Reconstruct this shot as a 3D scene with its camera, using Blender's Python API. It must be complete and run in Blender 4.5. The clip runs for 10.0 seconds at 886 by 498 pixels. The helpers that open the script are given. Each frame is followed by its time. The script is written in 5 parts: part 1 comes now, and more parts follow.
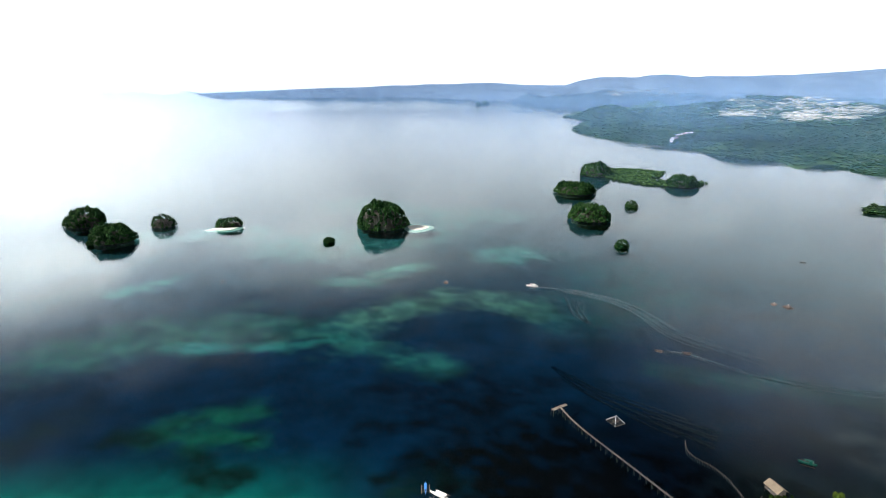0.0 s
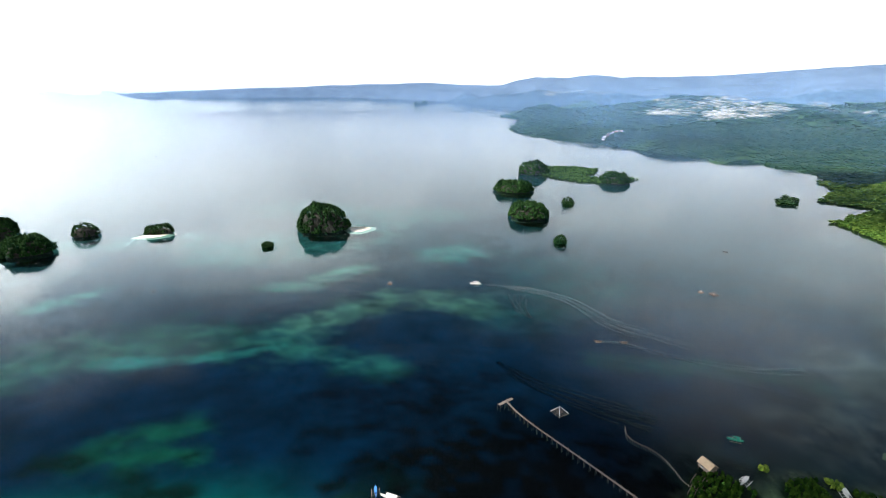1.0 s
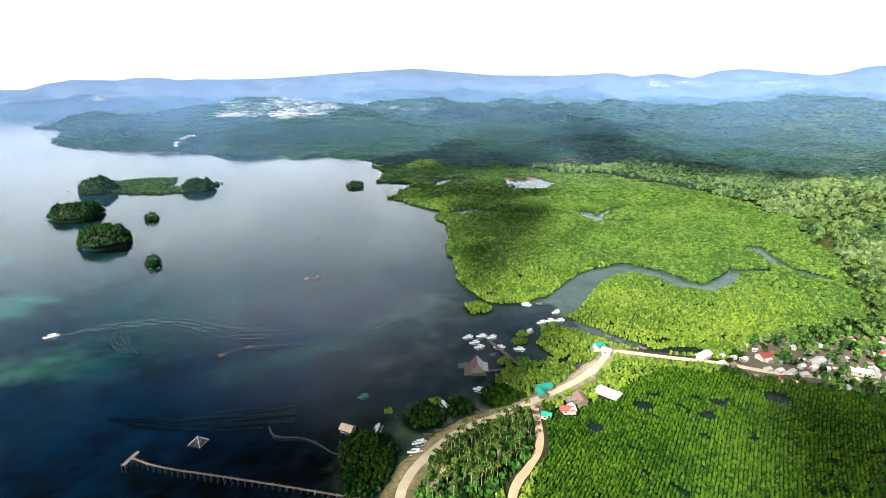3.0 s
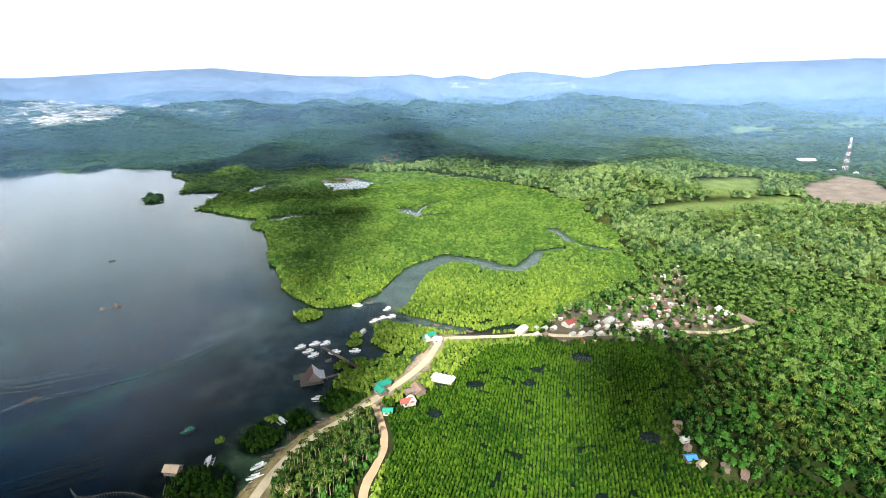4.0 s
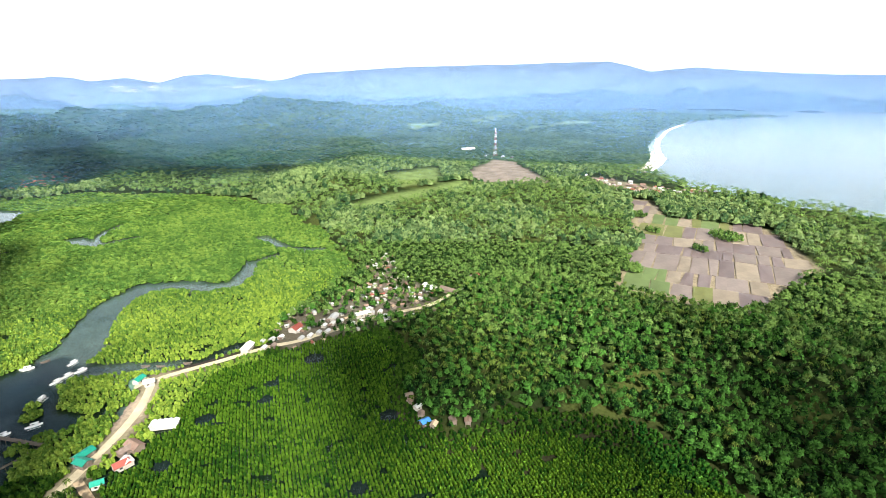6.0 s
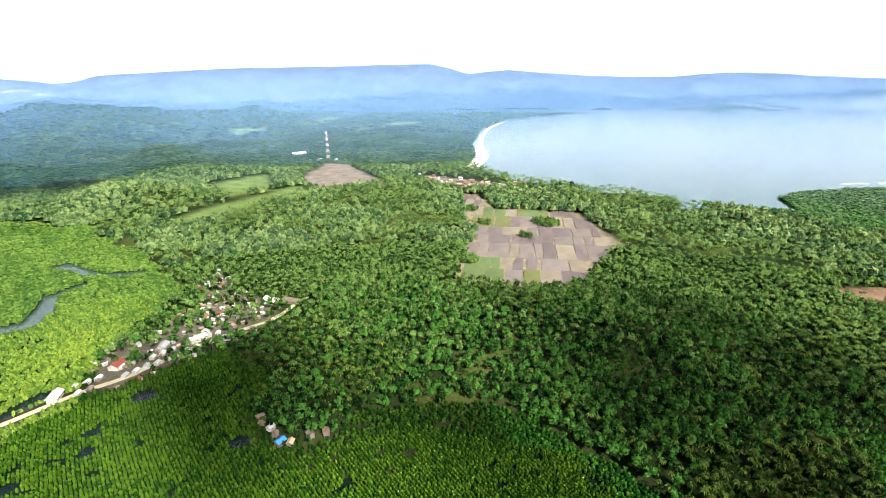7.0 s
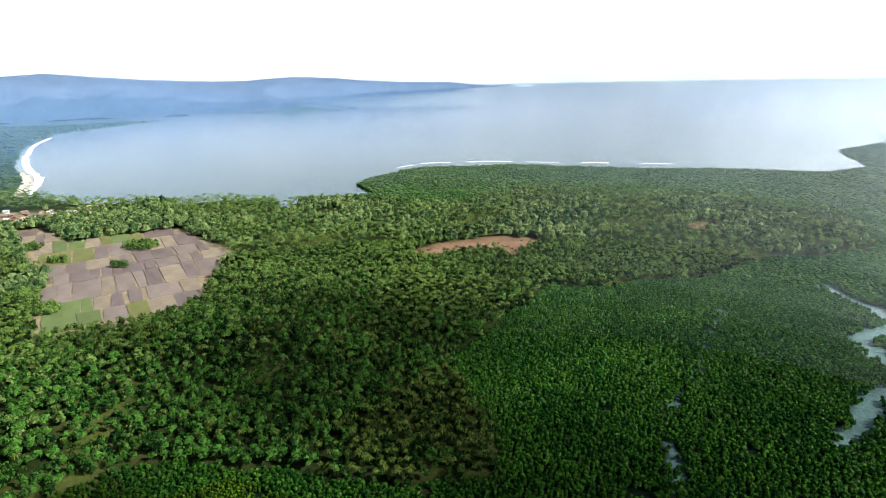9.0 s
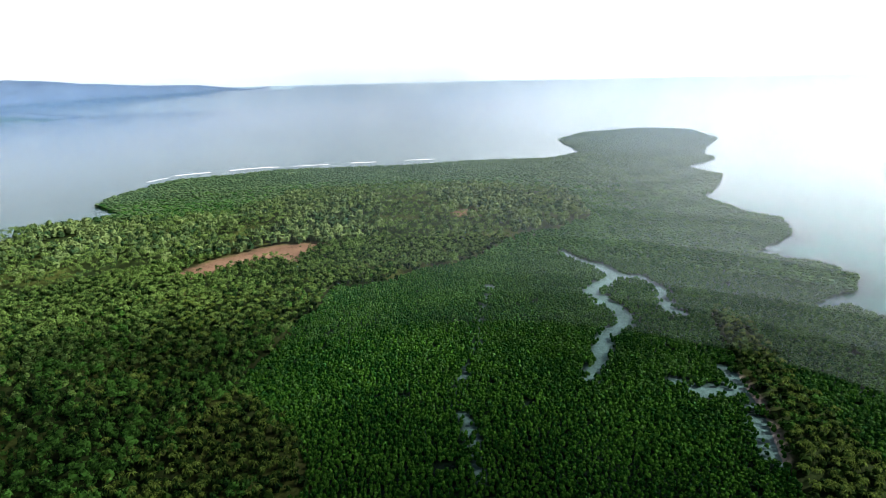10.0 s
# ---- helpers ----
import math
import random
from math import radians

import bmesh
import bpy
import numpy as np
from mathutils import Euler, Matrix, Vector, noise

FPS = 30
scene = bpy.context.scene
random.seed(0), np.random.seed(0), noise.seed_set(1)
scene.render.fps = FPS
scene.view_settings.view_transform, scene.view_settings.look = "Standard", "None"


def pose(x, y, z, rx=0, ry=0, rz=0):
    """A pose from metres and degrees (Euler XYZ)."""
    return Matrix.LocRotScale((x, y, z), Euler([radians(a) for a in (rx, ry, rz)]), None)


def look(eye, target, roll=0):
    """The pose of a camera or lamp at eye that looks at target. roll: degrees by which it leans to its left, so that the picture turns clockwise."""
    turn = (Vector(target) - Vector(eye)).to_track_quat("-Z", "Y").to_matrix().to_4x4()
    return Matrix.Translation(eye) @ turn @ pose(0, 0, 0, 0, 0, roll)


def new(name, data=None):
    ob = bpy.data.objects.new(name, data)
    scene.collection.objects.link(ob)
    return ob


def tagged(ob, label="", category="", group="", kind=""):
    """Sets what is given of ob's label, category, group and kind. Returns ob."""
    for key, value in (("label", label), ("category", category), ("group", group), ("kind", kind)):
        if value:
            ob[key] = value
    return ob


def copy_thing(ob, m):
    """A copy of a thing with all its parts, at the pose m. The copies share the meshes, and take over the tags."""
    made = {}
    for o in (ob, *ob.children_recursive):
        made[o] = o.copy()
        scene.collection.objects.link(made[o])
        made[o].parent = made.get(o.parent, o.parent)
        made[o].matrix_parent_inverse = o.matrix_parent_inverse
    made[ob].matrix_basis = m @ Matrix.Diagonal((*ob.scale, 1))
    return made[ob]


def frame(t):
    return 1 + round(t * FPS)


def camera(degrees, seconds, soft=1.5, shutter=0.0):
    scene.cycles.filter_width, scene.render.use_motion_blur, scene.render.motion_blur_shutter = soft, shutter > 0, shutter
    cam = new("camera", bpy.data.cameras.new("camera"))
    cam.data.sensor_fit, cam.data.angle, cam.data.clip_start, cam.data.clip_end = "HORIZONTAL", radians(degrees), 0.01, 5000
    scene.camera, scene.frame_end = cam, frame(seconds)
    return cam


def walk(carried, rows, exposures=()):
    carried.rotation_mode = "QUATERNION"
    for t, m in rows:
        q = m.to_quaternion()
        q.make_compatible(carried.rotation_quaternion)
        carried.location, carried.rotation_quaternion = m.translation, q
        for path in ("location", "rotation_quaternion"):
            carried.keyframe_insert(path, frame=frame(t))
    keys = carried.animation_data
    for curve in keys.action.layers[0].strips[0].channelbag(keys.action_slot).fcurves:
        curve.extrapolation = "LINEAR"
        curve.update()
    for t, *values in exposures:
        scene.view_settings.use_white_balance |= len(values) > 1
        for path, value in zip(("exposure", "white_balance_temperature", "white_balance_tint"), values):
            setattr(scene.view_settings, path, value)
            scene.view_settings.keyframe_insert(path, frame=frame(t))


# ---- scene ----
from functools import lru_cache

EYE = 160.0
cam = camera(79.58, 10.0, soft=0.8)
scene.cycles.transparent_max_bounces = 24
PATH = [
    (0, pose(0, 0, EYE, 72.70, 0.16, 0.43)),
    (0.5, pose(0, 0, EYE, 72.71, 0.14, -0.69)),
    (1, pose(0, 0, EYE, 72.69, 0.06, -5.97)),
    (1.5, pose(0, 0, EYE, 72.77, 0.12, -16.46)),
    (2, pose(0, 0, EYE, 72.82, 0.29, -27.84)),
    (2.5, pose(0, 0, EYE, 72.80, 0.44, -38.42)),
    (4, pose(0, 0, EYE, 72.68, 0.35, -68.41)),
    (4.5, pose(0, 0, EYE, 72.70, 0.48, -76.51)),
    (5, pose(0, 0, EYE, 72.66, 0.52, -84.16)),
    (5.5, pose(0, 0, EYE, 72.67, 0.57, -91.92)),
    (7, pose(0, 0, EYE, 72.65, 0.88, -117.70)),
    (7.5, pose(0, 0, EYE, 72.60, 1.02, -127.57)),
    (8, pose(0, 0, EYE, 72.53, 1.19, -137.72)),
    (8.5, pose(0, 0, EYE, 72.41, 1.16, -148.50)),
    (9, pose(0, 0, EYE, 72.30, 1.21, -159.77)),
    (9.5, pose(0, 0, EYE, 72.16, 1.28, -171.77)),
    (10, pose(0, 0, EYE, 71.98, 1.33, -184.25)),
]
walk(cam, PATH, [(0, 0.96), (2.5, 1.18), (4.5, 1.22), (5.5, 1.22), (7, 1.18), (8.5, 0.86), (10, 0.58)])

# ---- light ----
SUN_AZ, SUN_EL = 95.0, 38.0      # degrees left of +y, degrees above the horizon
sun_dir = Vector((-math.sin(radians(SUN_AZ)) * math.cos(radians(SUN_EL)),
                  math.cos(radians(SUN_AZ)) * math.cos(radians(SUN_EL)), math.sin(radians(SUN_EL))))
sun_data = bpy.data.lights.new("sun", "SUN")
sun_data.energy, sun_data.angle, sun_data.color = 5.0, radians(0.6), (1.0, 0.94, 0.84)
sun = new("sun", sun_data)
sun.matrix_world = look(sun_dir * 100, (0, 0, 0))

world = bpy.data.worlds.new("sky")
scene.world = world
world.use_nodes = True
wn, wl = world.node_tree.nodes, world.node_tree.links
wn.clear()
w_out = wn.new("ShaderNodeOutputWorld")
w_bg = wn.new("ShaderNodeBackground")
w_sky = wn.new("ShaderNodeTexSky")
w_sky.sky_type, w_sky.sun_disc = "NISHITA", False
w_sky.sun_elevation, w_sky.sun_rotation = radians(SUN_EL), radians(-SUN_AZ)
w_sky.altitude, w_sky.air_density, w_sky.dust_density, w_sky.ozone_density = 150, 1.0, 2.5, 1.0
w_geo = wn.new("ShaderNodeTexCoord")
w_sep = wn.new("ShaderNodeSeparateXYZ")
wl.new(w_geo.outputs["Generated"], w_sep.inputs[0])
# morning haze and cloud: thick along the horizon, broken higher up
w_low = wn.new("ShaderNodeMapRange")
w_low.inputs["From Min"].default_value, w_low.inputs["From Max"].default_value = 0.26, 0.43
w_low.inputs["To Min"].default_value, w_low.inputs["To Max"].default_value = 1.0, 0.0
w_low.interpolation_type = "SMOOTHSTEP"
wl.new(w_sep.outputs["Z"], w_low.inputs["Value"])
w_map = wn.new("ShaderNodeMapping")
w_map.inputs["Scale"].default_value = (1.0, 1.0, 2.6)
wl.new(w_geo.outputs["Generated"], w_map.inputs["Vector"])
w_noise = wn.new("ShaderNodeTexNoise")
w_noise.inputs["Scale"].default_value, w_noise.inputs["Detail"].default_value, w_noise.inputs["Roughness"].default_value = 2.3, 6, 0.55
wl.new(w_map.outputs["Vector"], w_noise.inputs["Vector"])
w_cl = wn.new("ShaderNodeMapRange")
w_cl.inputs["From Min"].default_value, w_cl.inputs["From Max"].default_value = 0.50, 0.62
w_cl.inputs["To Max"].default_value = 0.5
wl.new(w_noise.outputs["Fac"], w_cl.inputs["Value"])
w_max = wn.new("ShaderNodeMath")
w_max.operation = "MAXIMUM"
w_high = wn.new("ShaderNodeMapRange")       # the broken cloud thins out overhead
w_high.inputs["From Min"].default_value, w_high.inputs["From Max"].default_value = 0.32, 0.52
w_high.inputs["To Min"].default_value, w_high.inputs["To Max"].default_value = 1.0, 0.12
wl.new(w_sep.outputs["Z"], w_high.inputs["Value"])
w_thin = wn.new("ShaderNodeMath")
w_thin.operation = "MULTIPLY"
wl.new(w_cl.outputs[0], w_thin.inputs[0])
wl.new(w_high.outputs[0], w_thin.inputs[1])
wl.new(w_low.outputs[0], w_max.inputs[0])
# a bank of bright cumulus stands inland
w_in = wn.new("ShaderNodeVectorMath")
w_in.operation = "DOT_PRODUCT"
wl.new(w_geo.outputs["Generated"], w_in.inputs[0])
w_in.inputs[1].default_value = (0.905, 0.190, 0.380)
w_pile = wn.new("ShaderNodeMapRange")
w_pile.interpolation_type = "SMOOTHSTEP"
w_pile.inputs["From Min"].default_value, w_pile.inputs["From Max"].default_value = 0.86, 0.975
w_pile.inputs["To Max"].default_value = 0.85
wl.new(w_in.outputs["Value"], w_pile.inputs["Value"])
w_any = wn.new("ShaderNodeMath")
w_any.operation = "MAXIMUM"
wl.new(w_thin.outputs[0], w_any.inputs[0])
wl.new(w_pile.outputs[0], w_any.inputs[1])
# and a second, lower one up the coast
w_up = wn.new("ShaderNodeVectorMath")
w_up.operation = "DOT_PRODUCT"
wl.new(w_geo.outputs["Generated"], w_up.inputs[0])
w_up.inputs[1].default_value = (0.570, 0.785, 0.242)
w_pile2 = wn.new("ShaderNodeMapRange")
w_pile2.interpolation_type = "SMOOTHSTEP"
w_pile2.inputs["From Min"].default_value, w_pile2.inputs["From Max"].default_value = 0.91, 0.985
w_pile2.inputs["To Max"].default_value = 0.65
wl.new(w_up.outputs["Value"], w_pile2.inputs["Value"])
w_both = wn.new("ShaderNodeMath")
w_both.operation = "MAXIMUM"
wl.new(w_any.outputs[0], w_both.inputs[0])
wl.new(w_pile2.outputs[0], w_both.inputs[1])
wl.new(w_both.outputs[0], w_max.inputs[1])
w_mix = wn.new("ShaderNodeMix")
w_mix.data_type = "RGBA"
wl.new(w_max.outputs[0], w_mix.inputs["Factor"])
w_blue = wn.new("ShaderNodeVectorMath")
w_blue.operation = "SCALE"
w_blue.inputs["Scale"].default_value = 0.42
wl.new(w_sky.outputs[0], w_blue.inputs[0])
wl.new(w_blue.outputs[0], w_mix.inputs[6])
# haze scatters more light towards the eye near the sun
w_dot = wn.new("ShaderNodeVectorMath")
w_dot.operation = "DOT_PRODUCT"
wl.new(w_geo.outputs["Generated"], w_dot.inputs[0])
w_dot.inputs[1].default_value = sun_dir
w_fwd = wn.new("ShaderNodeMapRange")
w_fwd.inputs["From Min"].default_value, w_fwd.inputs["From Max"].default_value = 0.15, 1.0
w_fwd.inputs["To Min"].default_value, w_fwd.inputs["To Max"].default_value = 1.0, 4.2
wl.new(w_dot.outputs["Value"], w_fwd.inputs["Value"])
w_haze = wn.new("ShaderNodeVectorMath")
w_haze.operation = "SCALE"
# lit cloud and haze, on the sky's own scale: even along the horizon, grey and white banks higher up
w_bank = wn.new("ShaderNodeTexNoise")
w_bank.inputs["Scale"].default_value, w_bank.inputs["Detail"].default_value, w_bank.inputs["Roughness"].default_value = 3.4, 4, 0.5
wl.new(w_map.outputs["Vector"], w_bank.inputs["Vector"])
w_br = wn.new("ShaderNodeMapRange")
w_br.inputs["From Min"].default_value, w_br.inputs["From Max"].default_value = 0.38, 0.62
wl.new(w_bank.outputs["Fac"], w_br.inputs["Value"])
w_even = wn.new("ShaderNodeMapRange")
w_even.inputs["From Min"].default_value, w_even.inputs["From Max"].default_value = 0.16, 0.38
w_even.inputs["To Min"].default_value, w_even.inputs["To Max"].default_value = 1.0, 0.0
wl.new(w_sep.outputs["Z"], w_even.inputs["Value"])
w_lit = wn.new("ShaderNodeMath")
w_lit.operation = "MAXIMUM"
wl.new(w_br.outputs[0], w_lit.inputs[0])
wl.new(w_even.outputs[0], w_lit.inputs[1])
w_tone = wn.new("ShaderNodeMix")
w_tone.data_type = "RGBA"
w_tone.inputs[6].default_value, w_tone.inputs[7].default_value = (2.4, 3.4, 4.8, 1), (14.6, 15.6, 16.0, 1)
w_lit2 = wn.new("ShaderNodeMath")
w_lit2.operation = "MAXIMUM"
wl.new(w_lit.outputs[0], w_lit2.inputs[0])
wl.new(w_pile2.outputs[0], w_lit2.inputs[1])
wl.new(w_lit2.outputs[0], w_tone.inputs["Factor"])
wl.new(w_tone.outputs[2], w_haze.inputs[0])
wl.new(w_fwd.outputs[0], w_haze.inputs["Scale"])
wl.new(w_haze.outputs[0], w_mix.inputs[7])
wl.new(w_mix.outputs[2], w_bg.inputs["Color"])
w_bg.inputs["Strength"].default_value = 0.06
wl.new(w_bg.outputs[0], w_out.inputs[0])


# ---- numeric helpers ----
def vnoise(x, y, scale, seed=0):
    """Smooth value noise, 0 to 1."""
    x, y = np.asarray(x, float) / scale + 1000.0, np.asarray(y, float) / scale + 1000.0
    xi, yi = np.floor(x).astype(np.int64), np.floor(y).astype(np.int64)
    fx, fy = x - xi, y - yi
    fx, fy = fx * fx * (3 - 2 * fx), fy * fy * (3 - 2 * fy)

    def hsh(a, b):
        n = (a * 374761393 + b * 668265263 + seed * 1274126177) & 0x7FFFFFFF
        n = ((n ^ (n >> 13)) * 1103515245) & 0x7FFFFFFF
        return ((n ^ (n >> 16)) & 0xFFFF) / 65535.0
    a, b, c, d = hsh(xi, yi), hsh(xi + 1, yi), hsh(xi, yi + 1), hsh(xi + 1, yi + 1)
    return (a * (1 - fx) + b * fx) * (1 - fy) + (c * (1 - fx) + d * fx) * fy


def fbm(x, y, scale, seed=0, octaves=4):
    s, amp, tot = 0, 1.0, 0.0
    for k in range(octaves):
        s = s + amp * vnoise(x, y, scale / 2 ** k, seed + 17 * k)
        tot += amp
        amp *= 0.5
    return s / tot


def inside(poly, x, y):
    res = np.zeros(np.shape(x), bool)
    n = len(poly)
    for i in range(n):
        (x0, y0), (x1, y1) = poly[i], poly[(i + 1) % n]
        if y0 == y1:
            continue
        res ^= ((y0 > y) != (y1 > y)) & (x < (x1 - x0) * (y - y0) / (y1 - y0) + x0)
    return res


def line_dist(pts, x, y, closed=False):
    best = np.full(np.shape(x), 1e12)
    n = len(pts)
    for i in range(n if closed else n - 1):
        (x0, y0), (x1, y1) = pts[i], pts[(i + 1) % n]
        dx, dy = x1 - x0, y1 - y0
        t = np.clip(((x - x0) * dx + (y - y0) * dy) / (dx * dx + dy * dy + 1e-9), 0, 1)
        best = np.minimum(best, (x - x0 - t * dx) ** 2 + (y - y0 - t * dy) ** 2)
    return np.sqrt(best)


def signed(poly, x, y):
    d = line_dist(poly, x, y, True)
    return np.where(inside(poly, x, y), d, -d)


def smooth(a, b, v):
    t = np.clip((v - a) / (b - a), 0, 1)
    return t * t * (3 - 2 * t)


def rise(r):
    """The far country climbs towards the horizon."""
    return 113 * np.clip((np.asarray(r, float) - 3300) / 1600, 0, None) ** 1.5


# ---- plan, in metres from the point under the camera ----
COAST_W = [(112, 112), (125, 124), (145, 137), (165, 140), (194, 133), (196, 145), (205, 152), (227, 153), (248, 148), (261, 141), (266, 159), (293, 172), (307, 164), (310, 145), (317, 165), (340, 182), (327, 194), (308, 206), (303, 220), (316, 251), (331, 274), (352, 292), (380, 325), (430, 367), (471, 412), (468, 427), (511, 454), (523, 566), (642, 621), (596, 674), (688, 744), (763, 913)]
COAST_FAR = [(746, 994), (783, 1103), (660, 1008), (695, 1121), (638, 1192), (622, 1293), (540, 1441), (442, 1642), (412, 1903), (589, 2390), (548, 2676), (786, 3350), (546, 3586), (365, 4034), (-401, 4284), (-1237, 4141), (-1685, 3993), (-2300, 4560)]
COAST_E = [(1100, -4900), (1154, -4542), (1713, -4254), (2231, -3774), (2470, -3345), (2065, -3185), (1667, -3025), (1642, -2649), (2136, -2444), (2093, -2145), (2137, -1807), (2011, -1382), (1665, -1047), (1256, -763), (1009, -623), (899, -537), (752, -519), (595, -565), (497, -630), (446, -581), (431, -647), (365, -695), (428, -740), (435, -819)]
COAST_S = [(394, -935), (234, -1006), (138, -1008), (9, -1011), (-147, -1038), (-294, -1042), (-367, -1107), (-383, -1336), (-498, -1487), (-730, -1567), (-801, -1472), (-762, -1265), (-600, -1049), (-591, -972), (-484, -894), (-503, -806), (-422, -689), (-392, -659), (-390, -582), (-415, -539), (-385, -488), (-318, -437), (-333, -416), (-356, -406), (-357, -371), (-326, -341), (-283, -322), (-306, -322), (-313, -299), (-300, -120), (-140, -20), (0, 60)]
FAR_RIM = [(5200 * -math.sin(radians(a)), 5200 * math.cos(radians(a))) for a in range(26, -168, -6)]
MAIN = COAST_W + COAST_FAR + FAR_RIM + COAST_E + COAST_S
CLUMPS = [
    [(102, 145), (122, 171), (135, 178), (147, 164), (143, 149), (125, 138), (112, 136)],
    [(159, 170), (175, 168), (175, 152), (165, 145), (155, 152), (154, 162)],
    [(185, 161), (194, 156), (189, 142), (178, 144), (176, 151)],
    [(545, 693), (579, 713), (580, 681), (548, 654), (532, 663)],
    [(288, 234), (301, 226), (301, 208), (288, 206), (276, 217)],
    [(311, 1033), (370, 1032), (407, 991), (379, 941), (341, 918), (381, 896), (437, 879), (372, 840), (322, 865), (289, 908), (273, 954)],
]
CREEKS = [  # half width at the start and at the end, then the line
    (17, 5.5, [(307, 183), (335, 179), (358, 180), (388, 186), (424, 184), (448, 174), (451, 144), (438, 119), (442, 102), (469, 97), (497, 97), (514, 80)]),
    (6, 2.5, [(309, 157), (310, 139), (308, 120), (309, 96), (325, 77)]),
    (7, 4.5, [(587, 100), (540, 69), (527, 33)]),
    (9, 5, [(621, 302), (594, 268), (617, 238)]),
    (12, 8, [(761, 800), (798, 793)]),
    (10, 7, [(649, 584), (698, 598), (719, 584), (728, 563)]),
    (6, 4, [(619, 304), (594, 277), (643, 282), (680, 277)]),
    (13, 5, [(521, 427), (539, 418), (546, 400), (556, 378), (581, 349)]),
    (2.2, 4.2, [(-96, -249), (-107, -263), (-116, -284), (-126, -301), (-141, -312), (-145, -323), (-143, -340), (-140, -355), (-138, -370), (-164, -394), (-167, -407)]),
    (6.5, 3.0, [(-167, -407), (-162, -427), (-150, -439), (-144, -466)]),
    (5.5, 2.5, [(-167, -407), (-174, -394), (-186, -395), (-191, -371), (-182, -335), (-184, -324)]),
    (2.4, 3.0, [(-172, -251), (-171, -235), (-170, -219)]),
    (2.0, 2.4, [(-161, -202), (-158, -188), (-153, -179)]),
    (1.6, 2.4, [(-142, -240), (-150, -233), (-162, -230)]),
    (-1.5, -2.0, [(-61, -386), (-51, -350), (-41, -303), (-31, -269), (-19, -242), (-25, -217), (-25, -179)]),
]
POOLS = [(299, 29, 6), (274, 51, 4), (258, 52, 3.5), (213, 91, 3.5), (246, 79, 4), (183, 4, 4.5), (262, 121, 7), (253, 120, 5), (232, -12, 6), (-61, -388, 3)]
POND_W = [(770, 535), (822, 513), (790, 436), (719, 418), (700, 468)]
POND_E = [(393, -566), (365, -591), (345, -558), (371, -539)]
MUD = [(206, -439), (183, -481), (137, -520), (94, -522), (77, -515), (101, -483), (103, -461), (126, -481), (182, -436)]
MUD_2 = [(-52, -611), (-87, -619), (-87, -592), (-57, -589)]
FIELD = [(674, -385), (657, -404), (566, -372), (497, -449), (373, -397), (339, -335), (313, -296), (301, -266), (322, -231), (359, -197), (409, -229), (479, -292), (531, -305)]
FIELD_T = [(960, -217), (1105, -302), (1061, -336), (828, -324), (805, -214), (864, -201)]
MEADOWS = [
    [(721, 4), (782, -64), (866, -183), (817, -177), (752, -86), (702, -26)],
    [(932, -66), (986, -154), (870, -141), (850, -78)],
    [(1973, -211), (2174, -345), (1954, -331), (1809, -222)],
    [(2212, -490), (2571, -798), (2375, -751), (2061, -490)],
    [(1661, -555), (2084, -870), (2056, -1034), (1795, -752)],
]
VILLAGE = [(327, 57), (379, 47), (367, 25), (401, 11), (418, -15), (462, -7), (495, -32), (431, -35), (403, -56), (358, -59), (340, -32), (337, -4), (325, 23), (314, 44)]
HAMLET_E = [(880, -400), (800, -445), (722, -470), (700, -515), (690, -440), (700, -398), (778, -380)]
ROAD = [(112, 118), (119, 130), (136, 137), (158, 139), (175, 137), (196, 129), (212, 125), (234, 119), (257, 115), (278, 116), (291, 118), (298, 105), (307, 84), (320, 60), (324, 42), (334, 16), (346, -3), (355, -25), (361, -52), (384, -74)]
TRACK = [(210, 122), (196, 111), (183, 102), (169, 99), (156, 98), (140, 90), (100, 80)]
PALM_GROVE = [(144, 134), (163, 134), (182, 128), (203, 120), (187, 107), (168, 103), (150, 103), (127, 112), (122, 120)]
PALM_STRIP = [(-205, -325), (-199, -312), (-180, -251), (-168, -205), (-147, -156), (-138, -110), (-180, -100), (-190, -160), (-196, -189), (-200, -231), (-218, -300)]
# firm ground with forest and coconut; the rest of the land is tidal mangrove
DRY = [(42, -176), (72, -232), (92, -265), (76, -309), (69, -360), (58, -402), (12, -408), (-64, -454), (-99, -501), (-210, -572), (-226, -707), (-109, -768), (162, -766), (221, -647), (356, -650), (431, -620), (500, -600), (1250, -720), (2600, -1400), (5000, -2600), (5200, 3000), (1500, 5200), (700, 3600), (650, 1800), (720, 1250), (860, 980), (890, 700), (874, 492), (893, 428), (852, 231), (736, 91), (583, 36), (447, -1), (380, 50), (330, 58), (314, 30), (330, -10), (314, -26), (278, -25), (238, -24), (213, -37), (212, -57), (219, -65), (209, -89), (193, -122), (170, -144), (110, -150)]
STRAND = [(1256, -700), (899, -480), (752, -460), (595, -500), (497, -570)]
HILLS = [  # x, y, radius, height of near hills
    (238, -75, 45, 7), (225, -235, 70, 16), (300, -160, 90, 7), (880, 60, 90, 22), (1050, -60, 150, 12), (770, 720, 50, 15), (640, 640, 40, 8), (690, 1040, 45, 15),
    (800, 1150, 90, 20), (700, 1320, 80, 22), (560, 1650, 70, 20), (1150, 520, 170, 26), (1000, 760, 120, 20), (1300, 900, 220, 34), (1700, 300, 260, 28),
    (-30, -680, 150, 9), (90, -640, 90, 8), (1100, 1400, 260, 38), (1700, 1500, 300, 46), (1300, 2100, 350, 46), (2100, 700, 350, 44), (2500, 100, 400, 36), (1850, -2620, 220, 30)]
